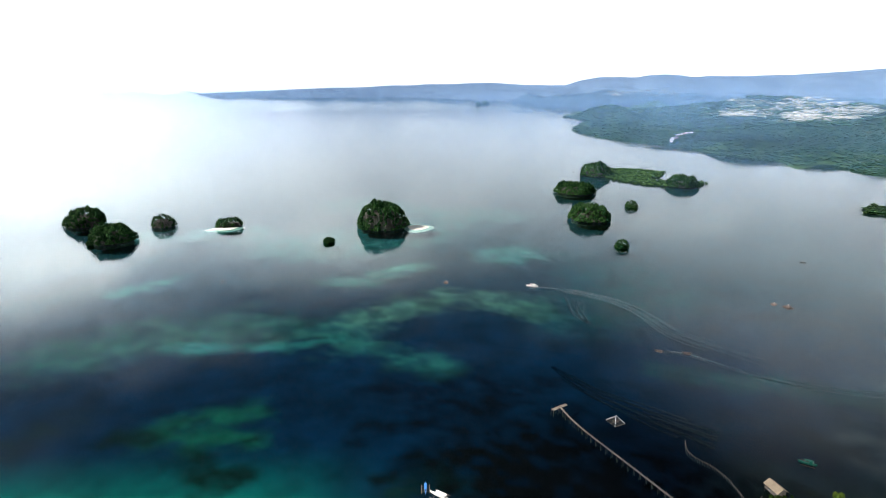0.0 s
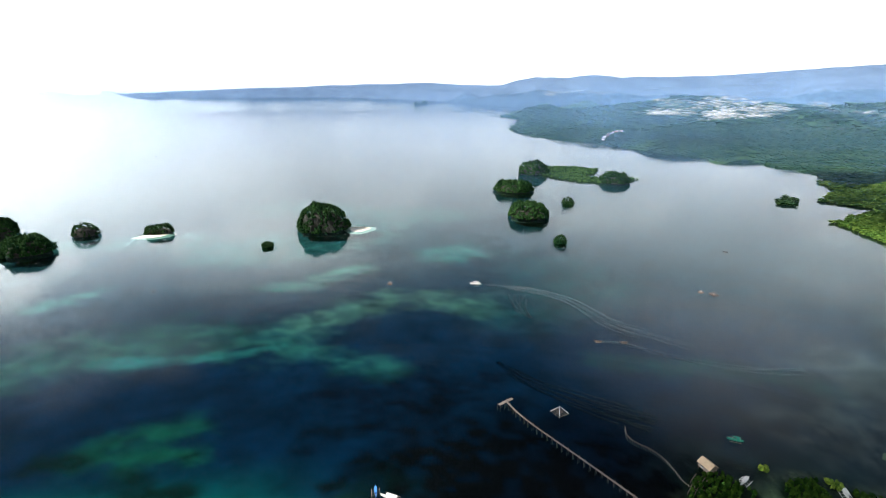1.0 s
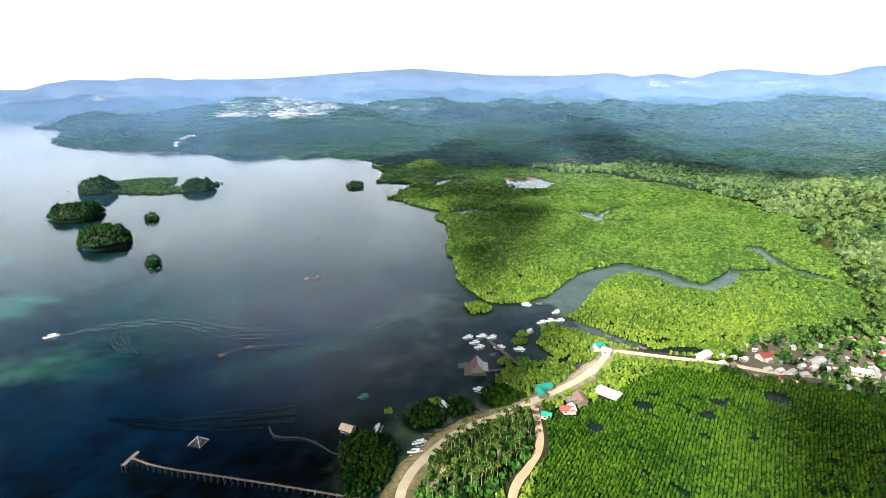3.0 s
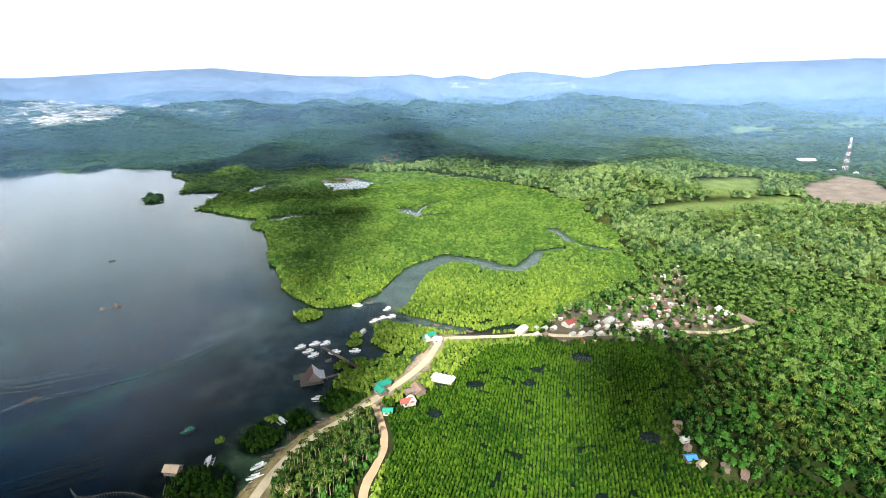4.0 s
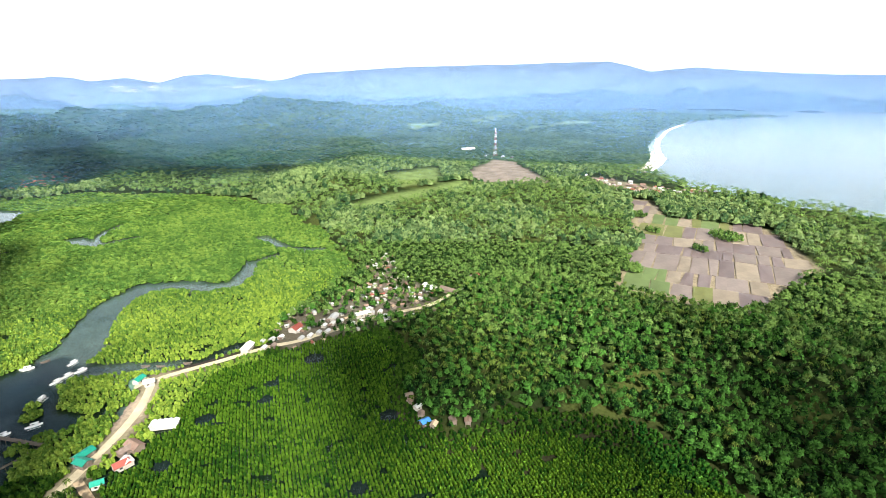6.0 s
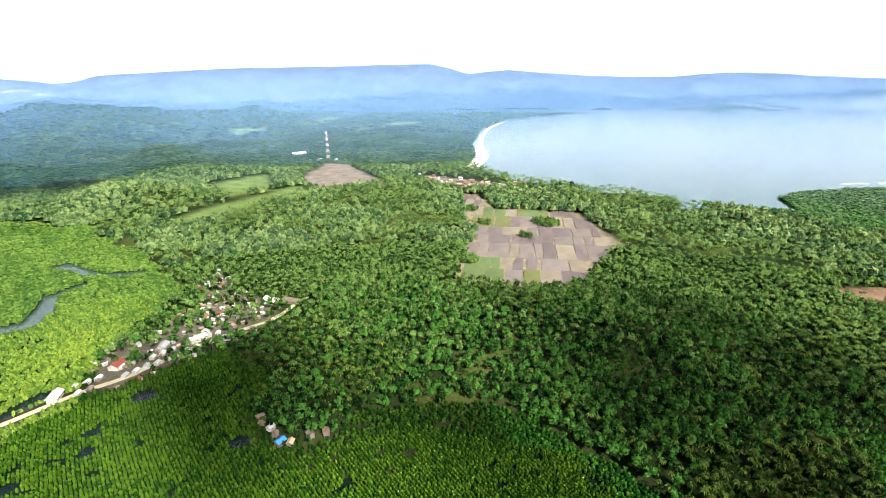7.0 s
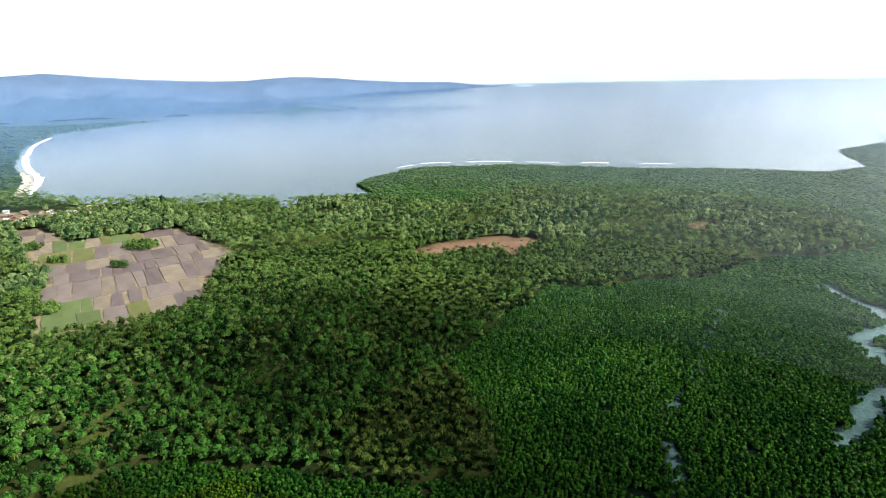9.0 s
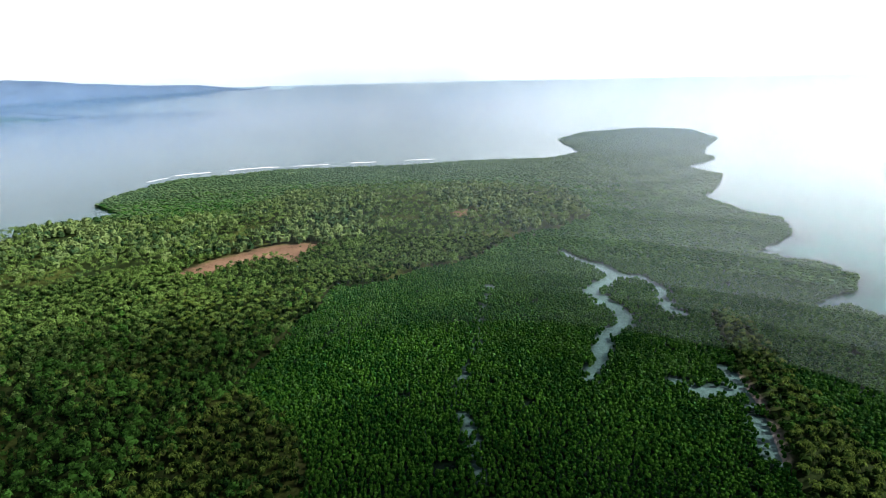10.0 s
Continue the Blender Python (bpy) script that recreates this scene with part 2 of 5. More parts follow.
# skyline of the far ranges: azimuth, elevation in degrees
SKY_AZ = [26, 21.8, 13.8, 5.3, -3.4, -9.1, -11.9, -13.6, -15.4, -18.9, -21.4, -24.8, -31.4, -35.4, -41.7, -46.3, -50.3, -54.2, -60.5, -65, -67.5, -70.3, -73, -75.2, -77.3, -83.2, -86.6, -91.7, -96.6, -103.9, -108, -116.4, -118.6, -120.4, -124.4, -127.8, -135.4, -140.5, -144.5, -148.5, -151.5, -155.2, -160.8, -165.7, -170]
SKY_EL = [-1.0, -0.83, -0.51, -0.21, 0.04, -0.2, -0.37, 0.22, 0.59, 0.2, 0.5, 0.43, 0.61, 0.88, 1.26, 1.49, 1.12, 0.8, 0.65, 0.8, 0.47, 0.76, 0.3, 0.94, 1.05, 0.37, 1.1, 1.37, 1.6, 1.72, 1.75, 1.83, 1.36, 0.84, 1.1, 0.77, 0.3, 0.22, 0.5, 0.4, 0.0, -0.21, -0.32, -0.79, -1.0]
# islands: middle x, y, width, depth, height, yaw
ISLANDS = [(-430, 609, 48, 38, 21.8, 35), (-356, 541, 47, 37, 19.1, 33), (-333, 603, 28, 22, 14.2, 29), (-256, 603, 33, 18, 11.5, 15), (-75, 601, 62, 49, 30.5, 7),
           (-125, 538, 14, 11, 5.5, 13), (193, 800, 62, 46, 18.5, -14), (271, 963, 57, 45, 24.5, -16), (378, 853, 52, 41, 18.5, -24), (176, 635, 56, 42, 20.5, -15),
           (248, 702, 20, 16, 9.5, -19), (177, 518, 16, 13, 8.8, -19), (214, 3760, 44, 34, 22, 0), (268, 3830, 52, 34, 23, 0), (-371, 526, 7, 5, 6.0, 35)]


def land_signed(x, y):
    wob = (fbm(x, y, 60, 3, 3) - 0.5) * 14 + (fbm(x, y, 16, 9, 2) - 0.5) * 5
    d = signed(MAIN, x, y)
    for p in CLUMPS:
        d = np.maximum(d, signed(p, x, y))
    return d + wob * smooth(0, 200, np.hypot(x, y))


def dry_weight(x, y):
    w = smooth(-6, 14, signed(DRY, x, y) + (fbm(x, y, 40, 21, 3) - 0.5) * 30)
    w = np.maximum(w, smooth(-3, 5, signed(PALM_STRIP, x, y)))
    w = np.maximum(w, smooth(-3, 3, signed(PALM_GROVE, x, y)))
    return w


def creek_gap(x, y):
    """Distance past the edge of the nearest creek or pool: negative on open water."""
    best = np.full(np.shape(x), 1e9)
    wob = (fbm(x, y, 14, 41, 2) - 0.5) * 5
    for w0, w1, pts in CREEKS:
        n = len(pts) - 1
        for i in range(n):
            w = w0 + (w1 - w0) * min(1, (i / n) ** 0.5)
            best = np.minimum(best, line_dist(pts[i:i + 2], x, y) - w)
    for px, py, pr in POOLS:
        best = np.minimum(best, np.hypot(x - px, (y - py)) - pr)
    best = np.minimum(best, -signed(POND_W, x, y))
    best = np.minimum(best, -signed(POND_E, x, y))
    return best + wob


def road_dist(x, y):
    return np.minimum(line_dist(ROAD, x, y) - 3.6, line_dist(TRACK, x, y) - 2.4)


def height(x, y):
    """Level of the one ground sheet: firm land, tidal flat or sea bed."""
    x, y = np.asarray(x, float), np.asarray(y, float)
    r = np.hypot(x, y)
    d = land_signed(x, y)
    dry = dry_weight(x, y)
    flat = np.where(d > 0, -0.25 - 0.2 * fbm(x, y, 20, 5, 2), np.maximum(-0.35 + 0.028 * d, -9))
    z = flat * (1 - dry) + (1.3 + 1.2 * fbm(x, y, 60, 6, 3)) * dry
    z = np.where(d < 0, np.minimum(z, np.maximum(-0.3 + 0.05 * d, -9)), z)
    hill = np.zeros_like(r)
    for hx, hy, hr, hh in HILLS:
        hill += hh * np.exp(-((x - hx) ** 2 + (y - hy) ** 2) / (hr * 0.75) ** 2)
    hill += smooth(900, 2200, r) * smooth(40, 500, d) * fbm(x, y, 420, 77, 4) ** 2 * 80 * smooth(-2300, 300, y)
    knob = np.maximum(0, vnoise(x, y, 130, 79) - 0.52) * 60 * smooth(850, 1300, r) * smooth(0, 250, y + 0.25 * x)
    z = z + hill * smooth(0, 60, d) + knob * smooth(30, 160, d)
    z = z + np.maximum(0, vnoise(x, y, 190, 80) - 0.40) * 60 * smooth(1500, 2100, r) * smooth(-200, 900, y + 0.2 * x) * smooth(30, 300, d)
    rd = road_dist(x, y)
    z = np.where(rd < 6, z + (0.75 - z) * (1 - smooth(0, 6, rd)) * (z < 0.75), z)
    return z + rise(r) - 40 * smooth(3330, 3420, r) * (d > -200)


# ---- materials ----
def nodes_of(m):
    m.use_nodes = True
    nt = m.node_tree
    return nt.nodes, nt.links, nt.nodes["Principled BSDF"]


@lru_cache(None)
def plain(name, color, rough=0.7, metal=0.0, var=0.25, scale=0.6, fine=6.0, bump=0.2):
    """A surface with stains at one scale and grain at another."""
    m = bpy.data.materials.new(name)
    n, l, b = nodes_of(m)
    co = n.new("ShaderNodeTexCoord")
    info = n.new("ShaderNodeObjectInfo")
    big, small = n.new("ShaderNodeTexNoise"), n.new("ShaderNodeTexNoise")
    big.inputs["Scale"].default_value, big.inputs["Detail"].default_value = scale, 4
    small.inputs["Scale"].default_value, small.inputs["Detail"].default_value = fine, 3
    l.new(co.outputs["Object"], big.inputs["Vector"])
    l.new(co.outputs["Object"], small.inputs["Vector"])
    add = n.new("ShaderNodeMath")
    add.operation = "MULTIPLY_ADD"
    l.new(small.outputs["Fac"], add.inputs[0])
    add.inputs[1].default_value = 0.4
    l.new(big.outputs["Fac"], add.inputs[2])
    add2 = n.new("ShaderNodeMath")
    add2.operation = "MULTIPLY_ADD"
    l.new(info.outputs["Random"], add2.inputs[0])
    add2.inputs[1].default_value = 0.35
    l.new(add.outputs[0], add2.inputs[2])
    rng = n.new("ShaderNodeMapRange")
    rng.inputs["From Min"].default_value, rng.inputs["From Max"].default_value = 0.45, 1.15
    rng.inputs["To Min"].default_value, rng.inputs["To Max"].default_value = 1 - var, 1 + var
    l.new(add2.outputs[0], rng.inputs["Value"])
    mul = n.new("ShaderNodeVectorMath")
    mul.operation = "SCALE"
    mul.inputs[0].default_value = color
    l.new(rng.outputs[0], mul.inputs["Scale"])
    l.new(mul.outputs[0], b.inputs["Base Color"])
    b.inputs["Roughness"].default_value, b.inputs["Metallic"].default_value = rough, metal
    if bump:
        bp = n.new("ShaderNodeBump")
        bp.inputs["Strength"].default_value, bp.inputs["Distance"].default_value = bump, 0.05
        l.new(small.outputs["Fac"], bp.inputs["Height"])
        l.new(bp.outputs[0], b.inputs["Normal"])
    return m


@lru_cache(None)
def foliage(name, dark, light, glow=0.15, patch=45.0, rough=0.8, leaf=0.6):
    """Leaves: colour varies from tree to tree, in patches and from leaf to leaf; light passes through."""
    m = bpy.data.materials.new(name)
    n, l, b = nodes_of(m)
    geo = n.new("ShaderNodeNewGeometry")
    at = n.new("ShaderNodeAttribute")
    at.attribute_name = "tint"
    big = n.new("ShaderNodeTexNoise")
    big.inputs["Scale"].default_value, big.inputs["Detail"].default_value = 1.0 / patch, 4
    l.new(geo.outputs["Position"], big.inputs["Vector"])
    a = n.new("ShaderNodeMath")
    a.operation = "MULTIPLY_ADD"
    l.new(geo.outputs["Random Per Island"], a.inputs[0])
    a.inputs[1].default_value = leaf
    l.new(at.outputs["Fac"], a.inputs[2])
    c = n.new("ShaderNodeMath")
    c.operation = "MULTIPLY_ADD"
    l.new(big.outputs["Fac"], c.inputs[0])
    c.inputs[1].default_value = 1.3
    l.new(a.outputs[0], c.inputs[2])
    r = n.new("ShaderNodeMapRange")
    r.inputs["From Min"].default_value, r.inputs["From Max"].default_value = 0.95, 1.85
    l.new(c.outputs[0], r.inputs["Value"])
    mix = n.new("ShaderNodeMix")
    mix.data_type = "RGBA"
    mix.inputs[6].default_value, mix.inputs[7].default_value = (*dark, 1), (*light, 1)
    l.new(r.outputs[0], mix.inputs["Factor"])
    l.new(mix.outputs[2], b.inputs["Base Color"])
    b.inputs["Roughness"].default_value = rough
    b.inputs["Specular IOR Level"].default_value = 0.04
    tr = n.new("ShaderNodeBsdfTranslucent")
    l.new(mix.outputs[2], tr.inputs["Color"])
    ms = n.new("ShaderNodeMixShader")
    ms.inputs[0].default_value = glow
    l.new(b.outputs[0], ms.inputs[1])
    l.new(tr.outputs[0], ms.inputs[2])
    l.new(ms.outputs[0], n["Material Output"].inputs[0])
    return m


LEAF_MANGROVE = foliage("mangrove_leaves", (0.062, 0.130, 0.018), (0.215, 0.305, 0.042))
# darker southern copy: deep shade among the crowns put into the colour
LEAF_MANGROVE_SOUTH = foliage("darkened_mangrove_leaves", (0.006, 0.044, 0.006), (0.052, 0.150, 0.016))
# LEAF_MANGROVE_CAPE and LEAF_SHORE_SOUTH: paler copies further off, haze put into the colour
LEAF_MANGROVE_CAPE = foliage("hazed_mangrove_leaves", (0.020, 0.080, 0.018), (0.085, 0.185, 0.042), leaf=0.4)
# darker mangrove copy, shade put into its colour
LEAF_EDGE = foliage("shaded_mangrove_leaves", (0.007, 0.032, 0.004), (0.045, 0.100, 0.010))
LEAF_ROW = foliage("planted_mangrove_leaves", (0.012, 0.050, 0.005), (0.082, 0.165, 0.012))
# LEAF_PALM_MID, LEAF_WOOD_MID and LEAF_WOOD_FAR: paler copies, haze put into their colours
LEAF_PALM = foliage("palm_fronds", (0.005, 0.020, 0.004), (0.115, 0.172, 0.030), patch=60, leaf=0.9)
LEAF_PALM_MID = foliage("hazed_palm_fronds", (0.018, 0.050, 0.014), (0.128, 0.208, 0.050), patch=60, leaf=0.9)
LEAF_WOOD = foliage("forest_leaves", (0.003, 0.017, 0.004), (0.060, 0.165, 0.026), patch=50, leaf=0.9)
# near-black brush: the shade between palms put into its colour
LEAF_UNDER = foliage("shaded_brush_leaves", (0.003, 0.014, 0.003), (0.030, 0.066, 0.012), patch=30, leaf=0.8)
LEAF_WOOD_MID = foliage("hazed_forest_leaves", (0.010, 0.038, 0.009), (0.120, 0.205, 0.048), patch=70, leaf=0.9)
LEAF_WOOD_FAR = foliage("far_hazed_forest_leaves", (0.026, 0.066, 0.026), (0.165, 0.235, 0.085), patch=70, leaf=0.7)
# mangrove copy by the islands, darkened and hazed in its colour
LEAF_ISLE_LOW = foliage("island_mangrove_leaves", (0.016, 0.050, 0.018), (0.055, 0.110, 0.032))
# further mangrove copy: cloud shade put into a darker colour
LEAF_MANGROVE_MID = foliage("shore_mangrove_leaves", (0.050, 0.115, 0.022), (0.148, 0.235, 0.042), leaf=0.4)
LEAF_SHORE_SOUTH = foliage("far_hazed_mangrove_leaves", (0.050, 0.105, 0.045), (0.115, 0.185, 0.080), leaf=0.35)
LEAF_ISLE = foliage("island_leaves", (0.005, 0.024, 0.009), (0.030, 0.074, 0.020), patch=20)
# woods with haze in their colour: WOODS_1 a shaded copy, WOODS_EAST a sunlit one
WOODS_1 = foliage("hazed_shaded_woods", (0.022, 0.070, 0.040), (0.070, 0.135, 0.070), patch=160, glow=0.3, leaf=0.18)
WOODS_EAST = foliage("hazed_sunlit_woods", (0.036, 0.085, 0.034), (0.125, 0.195, 0.085), patch=160, glow=0.3, leaf=0.2)
WOODS_2 = foliage("far_hazed_woods", (0.040, 0.085, 0.060), (0.070, 0.125, 0.080), patch=250, glow=0.35, leaf=0.15)
BARK = plain("palm_bark", (0.24, 0.20, 0.14), 0.9)


def ground_material(name="ground_cover", relief=0.4, amount=0.3, grain=0.7):
    m = bpy.data.materials.new(name)
    n, l, b = nodes_of(m)
    geo = n.new("ShaderNodeNewGeometry")
    at = n.new("ShaderNodeAttribute")
    at.attribute_name = "cover"
    big, small = n.new("ShaderNodeTexNoise"), n.new("ShaderNodeTexNoise")
    big.inputs["Scale"].default_value, big.inputs["Detail"].default_value = 0.05, 5
    small.inputs["Scale"].default_value, small.inputs["Detail"].default_value = grain, 4
    l.new(geo.outputs["Position"], big.inputs["Vector"])
    l.new(geo.outputs["Position"], small.inputs["Vector"])
    a = n.new("ShaderNodeMath")
    l.new(big.outputs["Fac"], a.inputs[0])
    l.new(small.outputs["Fac"], a.inputs[1])
    r = n.new("ShaderNodeMapRange")
    r.inputs["From Min"].default_value, r.inputs["From Max"].default_value = 0.7, 1.3
    r.inputs["To Min"].default_value, r.inputs["To Max"].default_value = 0.6, 1.4
    l.new(a.outputs[0], r.inputs["Value"])
    mul = n.new("ShaderNodeVectorMath")
    mul.operation = "SCALE"
    l.new(at.outputs["Color"], mul.inputs[0])
    l.new(r.outputs[0], mul.inputs["Scale"])
    l.new(mul.outputs[0], b.inputs["Base Color"])
    b.inputs["Roughness"].default_value = 0.95
    b.inputs["Specular IOR Level"].default_value = 0.05
    lump = n.new("ShaderNodeTexNoise")
    lump.inputs["Scale"].default_value, lump.inputs["Detail"].default_value, lump.inputs["Roughness"].default_value = 0.3 / relief, 5, 0.6
    l.new(geo.outputs["Position"], lump.inputs["Vector"])
    bp = n.new("ShaderNodeBump")
    bp.inputs["Strength"].default_value, bp.inputs["Distance"].default_value = amount, relief
    l.new(lump.outputs["Fac"], bp.inputs["Height"])
    l.new(bp.outputs[0], b.inputs["Normal"])
    return m


def water_material(name="sea_water", calm_least=0.04, calm_most=0.13):
    m = bpy.data.materials.new(name)
    n, l, b = nodes_of(m)
    n.remove(b)
    geo = n.new("ShaderNodeNewGeometry")
    swell = n.new("ShaderNodeTexNoise")
    swell.inputs["Scale"].default_value, swell.inputs["Detail"].default_value = 0.03, 1
    l.new(geo.outputs["Position"], swell.inputs["Vector"])
    b2 = n.new("ShaderNodeBump")
    b2.inputs["Strength"].default_value, b2.inputs["Distance"].default_value = 0.05, 0.3
    l.new(swell.outputs["Fac"], b2.inputs["Height"])
    # slicks and breaths of wind
    wind = n.new("ShaderNodeTexNoise")
    wind.inputs["Scale"].default_value, wind.inputs["Detail"].default_value, wind.inputs["Roughness"].default_value = 0.007, 5, 0.6
    l.new(geo.outputs["Position"], wind.inputs["Vector"])
    calm = n.new("ShaderNodeMapRange")
    calm.inputs["From Min"].default_value, calm.inputs["From Max"].default_value = 0.35, 0.65
    calm.inputs["To Min"].default_value, calm.inputs["To Max"].default_value = calm_least, calm_most
    l.new(wind.outputs["Fac"], calm.inputs["Value"])
    # gloss after Schlick, the same from above and from below
    lw, p5, fr = n.new("ShaderNodeLayerWeight"), n.new("ShaderNodeMath"), n.new("ShaderNodeMath")
    l.new(b2.outputs[0], lw.inputs["Normal"])
    p5.operation, p5.inputs[1].default_value = "POWER", 5.0
    l.new(lw.outputs["Facing"], p5.inputs[0])
    fr.operation, fr.inputs[1].default_value, fr.inputs[2].default_value = "MULTIPLY_ADD", 0.98, 0.02
    l.new(p5.outputs[0], fr.inputs[0])
    gl, tp = n.new("ShaderNodeBsdfGlossy"), n.new("ShaderNodeBsdfTransparent")
    l.new(calm.outputs[0], gl.inputs["Roughness"])
    l.new(b2.outputs[0], gl.inputs["Normal"])
    tp.inputs["Color"].default_value = (0.45, 0.68, 0.70, 1)
    ms = n.new("ShaderNodeMixShader")
    l.new(fr.outputs[0], ms.inputs[0])
    l.new(tp.outputs[0], ms.inputs[1])
    l.new(gl.outputs[0], ms.inputs[2])
    l.new(ms.outputs[0], n["Material Output"].inputs[0])
    return m


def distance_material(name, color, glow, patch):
    """Far ranges seen through miles of air: a plain backdrop, haze put into its colour and slight glow."""
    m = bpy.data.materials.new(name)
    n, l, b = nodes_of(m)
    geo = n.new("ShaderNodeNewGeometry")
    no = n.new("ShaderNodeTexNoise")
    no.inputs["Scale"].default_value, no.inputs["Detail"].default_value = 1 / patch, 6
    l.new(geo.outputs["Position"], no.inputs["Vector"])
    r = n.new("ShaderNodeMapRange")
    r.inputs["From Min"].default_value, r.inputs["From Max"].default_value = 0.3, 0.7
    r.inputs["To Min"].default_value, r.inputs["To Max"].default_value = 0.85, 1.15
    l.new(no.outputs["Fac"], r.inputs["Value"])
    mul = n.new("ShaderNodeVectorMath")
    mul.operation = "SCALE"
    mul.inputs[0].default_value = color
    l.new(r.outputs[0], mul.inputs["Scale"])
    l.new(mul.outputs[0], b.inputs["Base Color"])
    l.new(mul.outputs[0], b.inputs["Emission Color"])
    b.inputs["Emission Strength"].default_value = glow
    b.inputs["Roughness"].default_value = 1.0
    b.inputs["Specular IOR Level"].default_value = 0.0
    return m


GROUND = ground_material()
SEA_BED = ground_material("sea_bed", 6.0, 0.15, 0.06)
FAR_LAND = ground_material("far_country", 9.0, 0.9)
WATER = water_material()
OPEN_WATER = water_material("open_sea_water", 0.14, 0.17)
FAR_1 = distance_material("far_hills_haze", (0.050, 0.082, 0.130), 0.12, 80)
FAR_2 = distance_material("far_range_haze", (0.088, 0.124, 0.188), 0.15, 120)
ROCK = plain("limestone", (0.036, 0.034, 0.029), 0.9, scale=0.15, fine=1.2, var=0.5)
SAND = plain("coral_sand", (0.72, 0.68, 0.58), 0.9, scale=0.1, fine=1.0, var=0.15)
DIRT = plain("pale_dirt_road", (0.52, 0.45, 0.31), 0.95, scale=0.12, fine=0.9, var=0.3)
WOOD = plain("weathered_wood", (0.13, 0.10, 0.08), 0.85, fine=3)
BAMBOO = plain("pale_bamboo", (0.17, 0.135, 0.11), 0.7)
WHITE = plain("white_paint", (0.66, 0.66, 0.65), 0.45, var=0.12)
TEAL = plain("teal_paint", (0.012, 0.23, 0.16), 0.5, var=0.15)
BLUE = plain("blue_paint", (0.05, 0.22, 0.60), 0.5, var=0.15)
RED = plain("red_paint", (0.24, 0.06, 0.045), 0.6, var=0.2)
RUST = plain("rusty_iron_sheet", (0.16, 0.120, 0.10), 0.7, var=0.4, scale=0.5)
BROWN = plain("brown_roofing", (0.20, 0.13, 0.10), 0.8, var=0.3)
TIN = plain("galvanised_sheet", (0.42, 0.425, 0.43), 0.55, 0.1, var=0.25)
THATCH = plain("nipa_thatch", (0.40, 0.30, 0.20), 0.95, var=0.35)
PLASTER = plain("painted_plaster", (0.34, 0.32, 0.28), 0.8)
DARK = plain("dark_opening", (0.02, 0.02, 0.02), 0.6)


# ---- mesh helpers ----
def raw_mesh(name, verts, faces, mat, tint=None, cover=None, smooth_faces=False):
    """A mesh from arrays: faces is an (m, 3) or (m, 4) array."""
    me = bpy.data.meshes.new(name)
    verts = np.ascontiguousarray(verts, np.float32)
    faces = np.ascontiguousarray(faces, np.int32)
    k = faces.shape[1]
    me.vertices.add(len(verts))
    me.vertices.foreach_set("co", verts.ravel())
    me.loops.add(faces.size)
    me.loops.foreach_set("vertex_index", faces.ravel())
    me.polygons.add(len(faces))
    me.polygons.foreach_set("loop_start", np.arange(0, faces.size, k, dtype=np.int32))
    me.polygons.foreach_set("loop_total", np.full(len(faces), k, np.int32))
    me.polygons.foreach_set("use_smooth", np.full(len(faces), smooth_faces))
    if tint is not None:
        me.attributes.new("tint", "FLOAT", "POINT").data.foreach_set("value", np.asarray(tint, np.float32))
    if cover is not None:
        c4 = np.ones((len(verts), 4), np.float32)
        c4[:, :3] = cover
        me.attributes.new("cover", "FLOAT_COLOR", "POINT").data.foreach_set("color", c4.ravel())
    me.update(calc_edges=True)
    me.validate()
    me.materials.append(mat)
    return me


def part(name, bm, mat, parent=None, label=""):
    me = bpy.data.meshes.new(name)
    bm.normal_update()
    bm.to_mesh(me)
    bm.free()
    me.materials.append(mat)
    ob = new(name, me)
    ob.parent = parent
    return tagged(ob, label)


def box(bm, sx, sy, sz, at=(0, 0, 0), rot=(0, 0, 0)):
    m = pose(*at, *rot) @ Matrix.Diagonal((sx, sy, sz, 1))
    return bmesh.ops.create_cube(bm, size=1, matrix=m)["verts"]


def rod(bm, a, b, r, n=6, r2=None):
    a, b = Vector(a), Vector(b)
    m = Matrix.Translation((a + b) / 2) @ (b - a).to_track_quat("Z", "Y").to_matrix().to_4x4()
    return bmesh.ops.create_cone(bm, cap_ends=True, segments=n, radius1=r, radius2=r if r2 is None else r2, depth=(b - a).length, matrix=m)


def bm_box(*a, **k):
    bm = bmesh.new()
    box(bm, *a, **k)
    return bm


def empty(name, label, category, group="", kind=""):
    return tagged(new(name), label, category, group, kind)


# ---- ground, one sheet ----
def polar(rs, az):
    r, a = np.meshgrid(rs, az, indexing="ij")
    return -r * np.sin(a), r * np.cos(a)


def polar_faces(nr, na, wrap):
    i, j = np.meshgrid(np.arange(nr - 1), np.arange(na if wrap else na - 1), indexing="ij")
    a, b = i * na + j, i * na + (j + 1) % na
    return np.stack([a, a + na, b + na, b], -1).reshape(-1, 4)


